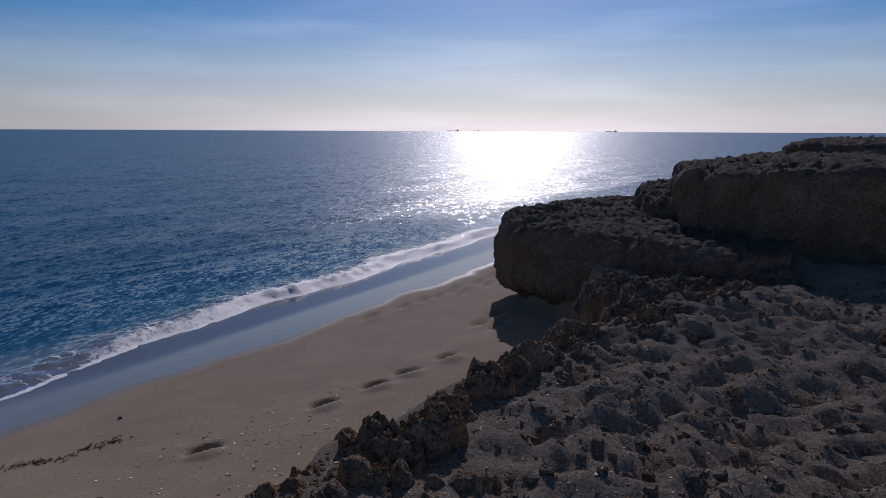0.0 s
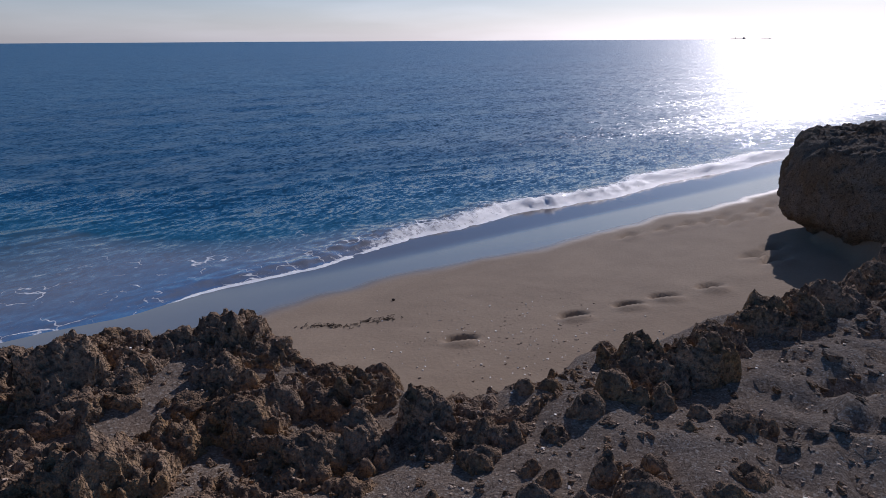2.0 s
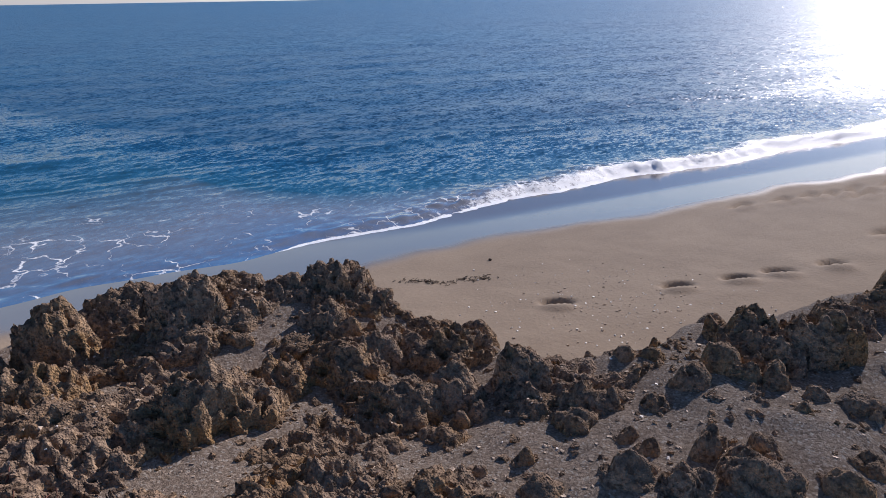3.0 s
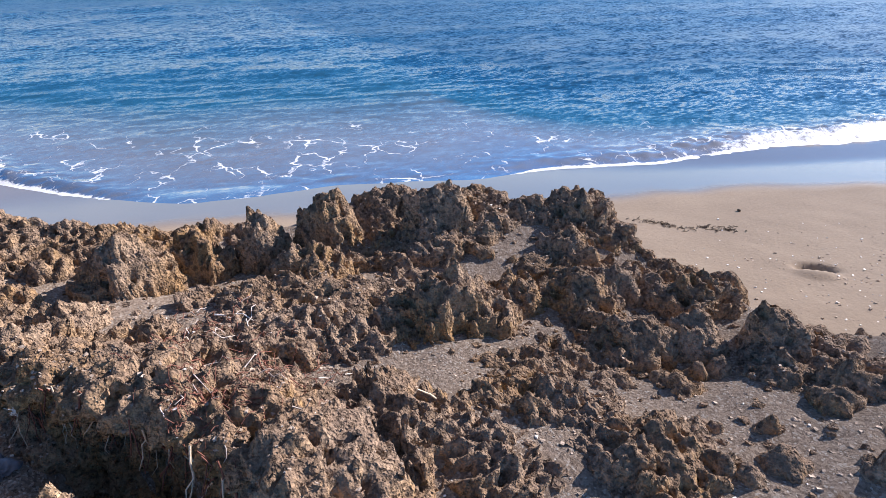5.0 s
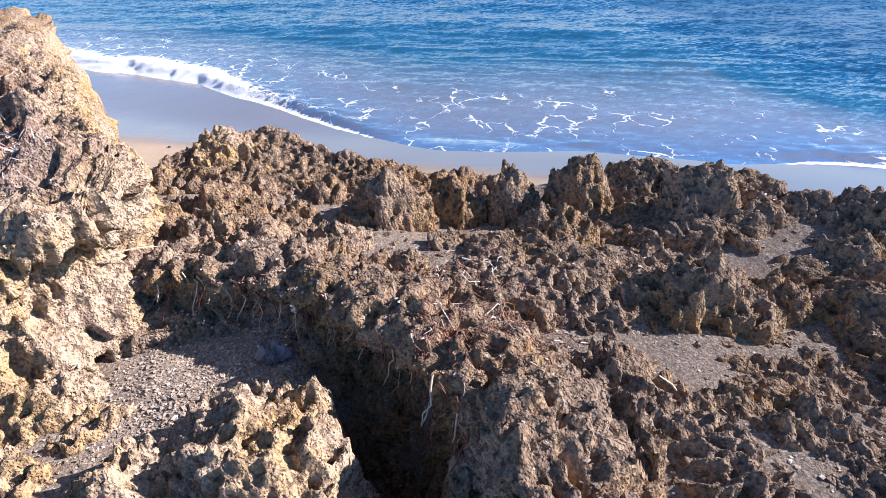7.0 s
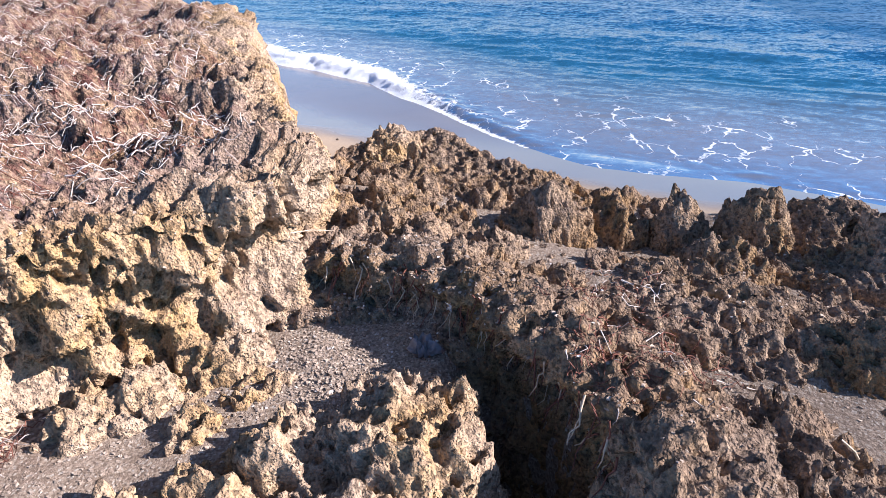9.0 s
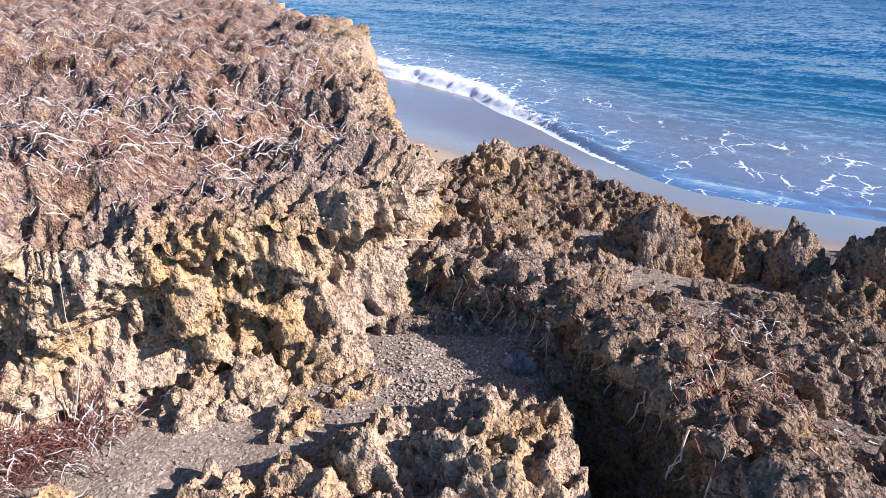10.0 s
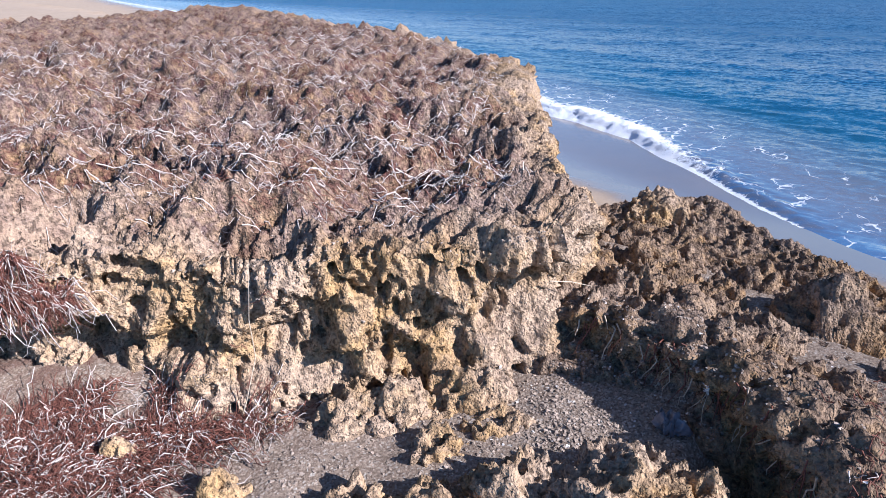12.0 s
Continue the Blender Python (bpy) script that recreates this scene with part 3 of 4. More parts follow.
def smooth_line(points, step):
    """A rounded way through the points, cut into even steps."""
    pts = np.array(points, float)
    for _ in range(2):
        a, b = pts[:-1] * 0.75 + pts[1:] * 0.25, pts[:-1] * 0.25 + pts[1:] * 0.75
        pts = np.concatenate([pts[:1], np.stack([a, b], 1).reshape(-1, pts.shape[1]), pts[-1:]])
    run = np.r_[0, np.cumsum(np.linalg.norm(np.diff(pts[:, :2], axis=0), axis=1))]
    at = np.linspace(0, run[-1], max(int(run[-1] / step), 8))
    return np.stack([np.interp(at, run, pts[:, k]) for k in range(pts.shape[1])], 1), at


def bluff(name, line, profile, seed, material, label, step=0.02, rough=1.0, wander=0.12, category="rock"):
    """A rock face along a line of x, y, foot and top height; the profile's pairs are (inward metres, share of the height)."""
    path, run = smooth_line(line, step)
    way = np.gradient(path[:, :2], axis=0)
    way /= np.linalg.norm(way, axis=1)[:, None]
    inward = np.stack([way[:, 1], -way[:, 0]], 1)
    prof, _ = smooth_line([(a, b) for a, b in profile], step)
    nu, nv = len(path), len(prof)
    k = np.linspace(0, 1, nv)[None, :]
    inset = prof[None, :, 0] + wander * fbm(np.stack([run * 1.6, 0 * run], 1), seed + 60, 3)[:, None] * smooth(0.9, 0.2, k)
    share = prof[None, :, 1]
    px = path[:, 0, None] + inward[:, 0, None] * inset
    py = path[:, 1, None] + inward[:, 1, None] * inset
    pz = path[:, 2, None] + (path[:, 3] - path[:, 2])[:, None] * share
    p = np.stack([px, py, pz], 2)
    du, dv = np.gradient(p, axis=0), np.gradient(p, axis=1)
    normal = np.cross(dv, du)
    normal /= np.maximum(np.linalg.norm(normal, axis=2), 1e-9)[:, :, None]
    p, normal = p.reshape(-1, 3), normal.reshape(-1, 3)
    p = p + normal * crag(p, seed, rough)[:, None]
    me = mesh_of(name, p, grid_faces(nu, nv)[:, ::-1], material)
    return tagged(new(name, me), label, category)



PLATFORM = [(-12.5, -16), (-10.2, -8.8), (-8.3, -5.4), (-7.45, -4.15), (-6.6, -3.85), (-5.2, -3.1), (-3.9, -2.3), (-3.1, -1.70), (-2.75, -1.5), (-2.48, -1.58), (-2.22, -1.76),
            (-2.0, -2.0), (-1.78, -2.27), (-1.58, -2.58), (-1.36, -2.95), (-0.85, -3.6), (0.1, -4.4), (1.6, -5.4)]


def platform_distance(x, y):
    """Metres inward from the foot of the platform's face, with the corners rounded."""
    ring = PLATFORM + [(1.6, -16)]
    total = 0.0
    for ox, oy in ((0.08, 0.05), (-0.08, 0.05), (0, -0.09)):
        best, inside = np.full(x.shape, 1e9), np.zeros(x.shape, bool)
        for (ax, ay), (bx, by) in zip(ring, ring[1:] + ring[:1]):
            dx, dy = bx - ax, by - ay
            t = np.clip(((x + ox - ax) * dx + (y + oy - ay) * dy) / (dx * dx + dy * dy), 0, 1)
            best = np.minimum(best, np.hypot(x + ox - ax - t * dx, y + oy - ay - t * dy))
            if ay != by:
                inside ^= ((ay > y + oy) != (by > y + oy)) & (x + ox < dx * (y + oy - ay) / dy + ax)
        total = total + np.where(inside, best, -best)
    return total / 3


FACE = 0.44   # length of the face, from foot to brow


def build_platform():
    xs, ys = axis_steps(-3.1, -1.0, 0.0084, 13, 1.010), axis_steps(-3.2, -1.3, 0.0084, 15.5, 1.011)
    xs, ys = xs[(xs > -13) & (xs < 1.5)], ys[(ys > -15.5) & (ys < -1.1)]
    x, y = [g.ravel() for g in np.meshgrid(xs, ys, indexing="ij")]
    p2 = np.stack([x, y], 1)
    inner = platform_distance(x, y)
    s = inner + 0.055 * fbm(p2 * 1.9, 501, 3) + 0.04
    gx = np.gradient(inner.reshape(len(xs), len(ys)), xs, axis=0).ravel()
    gy = np.gradient(inner.reshape(len(xs), len(ys)), ys, axis=1).ravel()
    long = np.maximum(np.hypot(gx, gy), 0.3)
    gx, gy = gx / long, gy / long
    beach = smooth(-3.2, -4.2, x) * smooth(-9, -2, y + 0.55 * (x + 3.2))
    foot = ground_height(x, y, False)[0] - 0.05
    foot = np.minimum(foot, 1.62)
    top = 2.34 + 0.05 * fbm(p2 * 0.9, 502, 3) + 0.06 * smooth(-1.9, -1.2, x) - 0.16 * smooth(-3, -7, x) + 0.26 * smooth(-4.2, -8, y) + 0.30 * smooth(-9, -16, y)
    k = np.clip(s / FACE, 0, 1)
    # overhanging brow, hollow below it
    inset = FACE * (0.16 * k + 0.07 * np.sin(k * 3.1) - 0.10 * smooth(0.55, 0.9, k))
    inset = inset - 0.26 * smooth(-1.75, -1.35, x) * smooth(0.42, 0.72, k)
    shift = np.where(s < FACE, np.clip(s, 0, FACE) - inset, (FACE - inset) * np.exp(-(s - FACE) / 1.6))
    rise = smooth(0, 1, k) * 0.35 + k * 0.65
    low = np.where(s < 0, np.clip(s, -0.2, 0) * 2.0, 0)
    z = foot + low + (top - foot) * rise
    p = np.stack([x - gx * shift, y - gy * shift, z], 1)
    nu, nv = len(xs), len(ys)
    g = p.reshape(nu, nv, 3)
    normal = np.cross(np.gradient(g, axis=0), np.gradient(g, axis=1)).reshape(-1, 3)
    normal /= np.maximum(np.linalg.norm(normal, axis=1), 1e-9)[:, None]
    faces = grid_faces(nu, nv)
    keep = (s > -0.22)[faces].any(1)
    used = np.unique(faces[keep])
    back = np.full(len(p), -1)
    back[used] = np.arange(len(used))
    p, normal, s = p[used], normal[used], s[used]
    wall = smooth(0.0, 0.15, s) * smooth(FACE + 0.35, FACE - 0.1, s)
    push = crag(p, 503, 1.0 + 0.25 * wall) + 0.07 * fbm(p * 4.2, 560, 2) + (1 - wall) * (0.10 * ridged(p * 2.4, 570, 2) - 0.16 * smooth(0.34, 0.1, cells(p * 2.7, 575)[0]))
    for hx, hy, hz, hr, deep in ((-1.98, -2.0, 2.06, 0.075, 0.20), (-1.88, -2.22, 1.84, 0.06, 0.12), (-1.70, -2.42, 1.98, 0.05, 0.12), (-1.42, -2.75, 1.95, 0.11, 0.22), (-1.15, -3.0, 1.93, 0.17, 0.34), (-0.85, -3.25, 1.93, 0.2, 0.36), (-0.5, -3.6, 1.93, 0.22, 0.36), (-2.25, -1.68, 1.95, 0.07, 0.14), (-2.4, -1.62, 2.15, 0.06, 0.12)):
        push = push - deep * np.exp(-((p[:, 0] - hx) ** 2 + (p[:, 1] - hy) ** 2 + 1.8 * (p[:, 2] - hz) ** 2) / hr ** 2 * 1.2)
    p = p + normal * (push * smooth(-0.25, -0.05, s))[:, None]
    root = tagged(new("rock_platform"), "pale ochre limestone platform with a deeply pitted face", "rock")
    quads = back[faces[keep]]
    mat = smooth(FACE - 0.04, FACE + 0.5, s + 0.15 * fbm(p * 3.0, 577, 2))
    high = (s > FACE)[quads].all(1)
    for name, some, label in (("platform_face", quads[~high], "pitted ochre face with dark holes"), ("platform_top", quads[high], "grey top matted with dry seagrass")):
        own, place = np.unique(some, return_inverse=True)
        ob = part(name, p[own], place.reshape(-1, 4), ROCK_PALE, root, label)
        set_attribute(ob.data, "mat", mat[own])


build_platform()


def build_crust():
    """The low ragged rock that shows through the sand all over the shelf."""
    xs, ys = np.arange(-4.75, 0.1, 0.0098), np.arange(-1.9, 4.2, 0.0098)
    x, y = [g.ravel() for g in np.meshgrid(xs, ys, indexing="ij")]
    p2 = np.stack([x, y], 1)
    z, _, e = ground_height(x, y, False)
    pit = cove_distance(x, y)
    bare = 0.24 - 0.40 * smooth(-2.7, -2.1, x) * smooth(0.15, 0.6, y) + 0.75 * fbm(p2 * 2.1, 701, 3) + 0.45 * smooth(0.9, 0.1, e) - 0.9 * smooth(-1.5, -0.2, x + 0.15 * y)
    for cx, cy, rx, ry, turn in ((-3.2, -0.42, 0.36, 0.16, 80), (-2.1, 0.22, 0.22, 0.15, 60), (-1.95, 0.55, 0.22, 0.14, 60), (-2.75, 1.0, 0.3, 0.12, 60), (-1.5, 1.35, 0.3, 0.2, 40), (-1.2, 0.6, 0.35, 0.3, 0), (-2.1, -1.2, 0.45, 0.38, 0), (-2.9, 0.55, 0.22, 0.1, 80), (-1.0, 1.5, 0.3, 0.3, 0)):
        bare = bare - 1.0 * hollow(x, y, cx, cy, rx, ry, turn)
    bare = bare + 0.9 * hollow(x, y, -3.0, -1.25, 0.42, 0.4) + 0.6 * np.exp(-((pit + 0.06) / 0.14) ** 2) - 0.8 * smooth(0.12, 0.3, pit)
    lift = -0.10 + 0.13 * smooth(-0.3, 0.45, bare) + 0.05 * smooth(0.3, 1.0, bare)
    lift = np.where(e < 0.15, lift + 0.02, lift)
    p = np.stack([x, y, z + lift], 1)
    nu, nv = len(xs), len(ys)
    g = p.reshape(nu, nv, 3)
    normal = np.cross(np.gradient(g, axis=0), np.gradient(g, axis=1)).reshape(-1, 3)
    normal /= np.maximum(np.linalg.norm(normal, axis=1), 1e-9)[:, None]
    faces = grid_faces(nu, nv)
    keep = ((e > -0.75) & (lift > -0.098))[faces].any(1)
    used = np.unique(faces[keep])
    back = np.full(len(p), -1)
    back[used] = np.arange(len(used))
    p = p[used] + normal[used] * crag(p[used], 720, 0.9)[:, None]
    me = mesh_of("rock_shelf", p, back[faces[keep]], ROCK)
    tagged(new("rock_shelf", me), "ragged brown limestone crust showing through gritty sand", "rock shelf", kind="structure")


build_crust()
# --- shelf: x, y, half width, half depth, bearing, crown height
SEAWARD = [(-2.93, 1.84, 0.20, 0.17, 142, 1.98), (-3.14, 1.55, 0.17, 0.15, 148, 1.93), (-3.19, 1.03, 0.22, 0.19, 157, 2.04), (-3.45, 0.52, 0.18, 0.16, 167, 2.06),
           (-3.49, 0.15, 0.14, 0.14, 174, 2.02), (-3.02, 0.29, 0.19, 0.16, 170, 1.95), (-3.34, -0.53, 0.21, 0.18, 186, 2.05), (-3.56, -0.20, 0.22, 0.19, 181, 1.94),
           (-3.68, -0.88, 0.13, 0.13, 191, 1.98), (-4.05, -1.27, 0.16, 0.15, 196, 2.02), (-3.59, -1.34, 0.22, 0.20, 199, 1.98), (-3.30, -0.98, 0.18, 0.16, 195, 2.0)]
MIDDLE = [(-2.39, 0.75, 0.292, 0.216, 155, 1.99), (-2.9, 0.72, 0.119, 0.108, 160, 1.89), (-2.91, -0.02, 0.259, 0.205, 176, 1.90), (-2.77, 0.14, 0.259, 0.173, 172, 1.81), (-2.38, 1.51, 0.324, 0.27, 140, 1.94),
          (-2.33, 1.98, 0.27, 0.205, 133, 1.85), (-2.07, 2.08, 0.13, 0.119, 128, 1.90), (-2.5, 1.13, 0.216, 0.184, 149, 1.93), (-2.04, 1.1, 0.259, 0.194, 143, 1.87), (-1.93, 1.4, 0.173, 0.151, 135, 1.89),
          (-1.84, 1.64, 0.184, 0.162, 130, 1.90), (-1.67, 1.9, 0.194, 0.162, 123, 1.97), (-2.63, 1.56, 0.27, 0.216, 146, 1.97), (-2.13, 1.89, 0.259, 0.194, 134, 1.91)]
NEARER = [(-1.55, 0.1, 0.22, 0.18, 160, 1.97), (-2.05, -0.05, 0.18, 0.14, 175, 1.94), (-2.5, 0.05, 0.2, 0.15, 170, 1.95), (-1.78, 1.15, 0.184, 0.151, 138, 1.82), (-1.62, 1.36, 0.14, 0.119, 130, 1.84), (-1.99, 0.75, 0.194, 0.151, 151, 1.81), (-1.63, 0.86, 0.302, 0.216, 142, 1.92), (-1.32, 0.98, 0.324, 0.259, 131, 1.95),
          (-1.7, 0.36, 0.432, 0.335, 159, 2.00), (-1.69, -0.24, 0.13, 0.13, 182, 1.90), (-2.64, -0.45, 0.281, 0.216, 186, 1.81), (-2.4, -0.6, 0.194, 0.151, 191, 1.83), (-2.33, 0.34, 0.216, 0.173, 169, 1.87),
          (-1.34, 1.86, 0.162, 0.14, 120, 1.97), (-1.11, 1.88, 0.0972, 0.0864, 114, 1.87), (-1.06, 2.21, 0.108, 0.0972, 110, 1.85), (-1.18, 1.58, 0.0864, 0.0756, 120, 1.83), (-0.91, 2.05, 0.108, 0.0864, 107, 1.81)]
BRINK = [(-1.0, 2.78, 0.20, 0.18, 105, 2.06), (-0.78, 2.88, 0.18, 0.16, 100, 2.02), (-1.2, 2.52, 0.14, 0.12, 110, 1.86), (-0.90, 2.62, 0.16, 0.13, 105, 1.98), (-0.79, 2.23, 0.11, 0.09, 103, 1.85), (-0.66, 1.98, 0.08, 0.07, 102, 1.88),
         (-0.74, 3.28, 0.16, 0.13, 95, 1.99), (-0.57, 3.62, 0.18, 0.14, 95, 1.99), (-0.30, 4.1, 0.24, 0.17, 95, 1.99), (0.02, 4.35, 0.16, 0.13, 95, 1.95), (0.03, 4.85, 0.27, 0.2, 90, 1.98), (0.40, 5.2, 0.28, 0.2, 90, 1.97)]
FAR_BRINK = [(-0.42, 3.85, 0.17, 0.13, 95, 1.98), (-0.14, 4.55, 0.2, 0.16, 95, 1.98), (0.7, 5.5, 0.28, 0.2, 95, 1.96), (1.1, 6.3, 0.22, 0.16, 90, 1.9), (1.5, 6.4, 0.18, 0.14, 90, 1.88), (1.95, 6.6, 0.2, 0.15, 90, 1.93), (0.3, 5.75, 0.2, 0.18, 90, 1.9), (0.5, 6.0, 0.30, 0.28, 90, 1.95), (0.9, 5.9, 0.25, 0.2, 90, 1.85), (0.75, 6.7, 0.42, 0.35, 90, 1.9), (0.5, 7.5, 0.45, 0.45, 90, 1.78), (1.2, 7.3, 0.4, 0.35, 90, 1.85), (1.75, 7.0, 0.3, 0.22, 90, 1.85), (2.2, 7.6, 0.35, 0.25, 90, 1.95)]
seed = 100
for some in (SEAWARD, MIDDLE, NEARER, BRINK, FAR_BRINK):
    for row in some:
        seed += 100
        low = row[0] > -2.8 and 0.95 < row[1] < 2.3   # flatter, finer knolls in the middle of the shelf
        outcrop(row[0], row[1], row[2] * (0.84 if low else 1.0), row[3] * (0.84 if low else 1.0), row[4], row[5] - 0.03 * low, seed, material=ROCK_SHADED if row[1] > 5.6 else ROCK, rough=0.72 if low else 1.0)
YELLOW = [(-1.78, -0.93, 0.22, 0.19, 205, 1.98), (-1.62, -1.2, 0.22, 0.17, 215, 1.92), (-1.93, -0.74, 0.15, 0.13, 195, 1.97), (-1.66, -0.74, 0.2, 0.17, 200, 1.98), (-1.45, -1.46, 0.22, 0.15, 235, 1.88), (-1.40, -0.95, 0.25, 0.2, 200, 1.93), (-1.24, -1.74, 0.2, 0.14, 245, 1.84)]
for row in YELLOW:
    seed += 100
    outcrop(*row, seed, material=ROCK_PALE, peak=2.6, label="ochre limestone lump with deep pits beside the gravel hollow")
FOOT = [(-1.42, -2.98, 0.12, 0.09, 250, 1.98), (-1.5, -2.6, 0.09, 0.08, 250, 2.0), (-1.05, -2.62, 0.12, 0.1, 250, 1.90), (-1.12, -2.15, 0.12, 0.1, 250, 1.88), (-1.78, -1.64, 0.17, 0.14, 220, 1.83), (-1.96, -1.52, 0.14, 0.11, 225, 1.80), (-1.86, -1.86, 0.17, 0.13, 230, 1.88), (-1.72, -2.08, 0.16, 0.12, 235, 1.86), (-2.08, -1.66, 0.14, 0.1, 225, 1.90), (-1.55, -2.3, 0.12, 0.1, 240, 1.80)]
for row in FOOT:
    seed += 100
    outcrop(*row, seed, material=ROCK_PALE, peak=2.2, label="low ochre limestone lump at the foot of the platform")
LEDGE = [(-2.98, -1.30, 0.22, 0.18, 240, 2.08), (-3.15, -1.2, 0.22, 0.2, 215, 2.04), (-2.92, -0.76, 0.22, 0.18, 205, 2.0), (-3.08, -1.55, 0.2, 0.18, 240, 2.06), (-3.3, -1.38, 0.2, 0.18, 200, 2.03), (-2.66, -0.52, 0.2, 0.16, 205, 1.97),
         (-3.4, -1.65, 0.2, 0.17, 200, 2.0), (-1.72, 0.02, 0.14, 0.12, 180, 1.97), (-1.98, -0.1, 0.15, 0.12, 190, 1.98), (-2.28, -0.34, 0.15, 0.12, 200, 2.0), (-2.5, -0.58, 0.16, 0.12, 205, 2.02), (-2.7, -0.8, 0.17, 0.13, 215, 2.05),
         (-2.82, -1.06, 0.16, 0.14, 240, 2.07), (-2.84, -1.38, 0.17, 0.14, 260, 2.08), (-1.42, 0.04, 0.14, 0.12, 180, 1.93), (-3.05, -1.0, 0.18, 0.15, 215, 2.0)]
for row in LEDGE:
    seed += 100
    outcrop(*row, seed, label="jagged brown limestone on the brink of the hollow")
# small loose knobs on the sandy part of the shelf
knobs = random.Random(23)
for _ in range(64):
    x, y = knobs.uniform(-1.75, -0.35), knobs.uniform(0.75, 2.55)
    size = knobs.uniform(0.045, 0.11)
    seed += 50
    outcrop(x, y, size, size * knobs.uniform(0.7, 1.0), knobs.uniform(0, 180), at_ground(x, y) + size * knobs.uniform(0.45, 1.0) + 0.09, seed, "small_rock", label="small jagged limestone knob standing in gritty sand")["group"] = "small rocks on the shelf"
for _ in range(40):
    x, y = knobs.uniform(0.0, 2.6), knobs.uniform(2.6, 7.0)
    size = knobs.uniform(0.04, 0.11)
    seed += 50
    outcrop(x, y, size, size * knobs.uniform(0.6, 1.0), knobs.uniform(0, 180), at_ground(x, y) + size * knobs.uniform(0.5, 1.0) + 0.08, seed, "small_rock", label="small jagged limestone knob standing in gritty sand")["group"] = "small rocks on the shelf"
outcrop(-4.05, -1.58, 0.24, 0.19, 200, 2.10, 9000, "pale_block", ROCK_PALE, 0.7, 4.0, "pale upright limestone block on the brink above the beach")

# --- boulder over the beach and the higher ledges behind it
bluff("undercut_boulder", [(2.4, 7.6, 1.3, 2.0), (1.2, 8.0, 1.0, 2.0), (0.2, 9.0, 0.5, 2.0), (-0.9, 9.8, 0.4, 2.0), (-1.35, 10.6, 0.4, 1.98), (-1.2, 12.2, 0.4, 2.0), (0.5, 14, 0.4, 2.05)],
      [(0.55, -0.2), (0.5, 0.15), (0.0, 0.28), (-0.05, 0.5), (0.0, 0.8), (0.12, 0.97), (0.6, 1.0), (1.6, 1.0), (3.0, 0.95)], 6000, ROCK_SHADED,
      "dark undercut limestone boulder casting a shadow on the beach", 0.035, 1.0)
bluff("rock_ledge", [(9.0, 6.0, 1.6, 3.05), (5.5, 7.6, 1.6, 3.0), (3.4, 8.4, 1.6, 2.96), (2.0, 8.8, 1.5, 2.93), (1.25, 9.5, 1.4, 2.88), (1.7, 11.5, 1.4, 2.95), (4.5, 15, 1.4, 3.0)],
      [(0.1, -0.2), (0.15, 0.2), (0.1, 0.5), (0.0, 0.8), (0.1, 0.97), (0.6, 1.0), (2.0, 1.02), (4.5, 0.98)], 7000, ROCK_SHADED,
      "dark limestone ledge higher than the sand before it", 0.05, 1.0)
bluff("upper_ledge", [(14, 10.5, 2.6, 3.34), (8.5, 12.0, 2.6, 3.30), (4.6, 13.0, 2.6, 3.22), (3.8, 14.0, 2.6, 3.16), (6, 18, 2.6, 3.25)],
      [(0.1, -0.2), (0.1, 0.3), (0.0, 0.7), (0.1, 0.97), (0.6, 1.0), (3.0, 1.02)], 8000, ROCK_SHADED,
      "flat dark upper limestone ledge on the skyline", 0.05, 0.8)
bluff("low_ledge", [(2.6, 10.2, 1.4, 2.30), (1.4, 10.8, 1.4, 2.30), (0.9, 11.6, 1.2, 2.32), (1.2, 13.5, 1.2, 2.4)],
      [(0.1, -0.2), (0.1, 0.3), (0.0, 0.7), (0.1, 0.97), (0.6, 1.0), (2.0, 1.0)], 8500, ROCK_SHADED,
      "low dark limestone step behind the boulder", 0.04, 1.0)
bluff("overhanging_corner", [(-7.3, -4.4, 0.9, 2.36), (-6.55, -3.8, 0.8, 2.42), (-6.1, -3.45, 0.75, 2.43), (-5.75, -3.42, 0.9, 2.40), (-5.2, -3.75, 1.2, 2.34)],
      [(0.55, -0.1), (0.45, 0.3), (0.32, 0.52), (0.04, 0.7), (-0.05, 0.84), (0.06, 0.97), (0.3, 0.98), (0.9, 0.80)], 8700, ROCK_PALE,
      "pale overhanging corner of the limestone platform above the beach", 0.03, 0.7, 0.06)
# --- sunless wall of the gravel hollow
bluff("hollow_wall", [(x, y, 1.25, 2.0) for x, y in COVE[1:]],
      [(0.07, -0.1), (0.10, 0.4), (0.09, 0.65), (0.03, 0.82), (0.0, 0.92), (0.06, 0.99), (0.2, 1.0), (0.4, 0.84)], 8800, ROCK,
      "brown limestone wall around a gravel hollow, with hanging roots", 0.0105, 1.05, 0.07)


# ---------------------------------------------------------------- what lies on the rock
from mathutils.bvhtree import BVHTree


def surface_tree(names):
    verts, faces = [], []
    for name in names:
        me = bpy.data.objects[name].data
        co = np.empty(len(me.vertices) * 3, np.float32)
        me.vertices.foreach_get("co", co)
        idx = np.empty(len(me.loops), np.int32)
        me.loops.foreach_get("vertex_index", idx)
        co, idx = co.reshape(-1, 3), idx.reshape(-1, 4)
        mid = co[idx[:, 0]]
        idx = idx[(mid[:, 0] > -10) & (mid[:, 0] < 3) & (mid[:, 1] > -11) & (mid[:, 1] < 7)]
        used = np.unique(idx)
        place = np.zeros(len(co), np.int64)
        place[used] = np.arange(len(used)) + len(verts)
        faces.extend(place[idx].tolist())
        verts.extend(co[used].tolist())
    return BVHTree.FromPolygons(verts, faces)


TOP = surface_tree(["platform_face", "platform_top", "rock_shelf", "ground", "hollow_wall"])
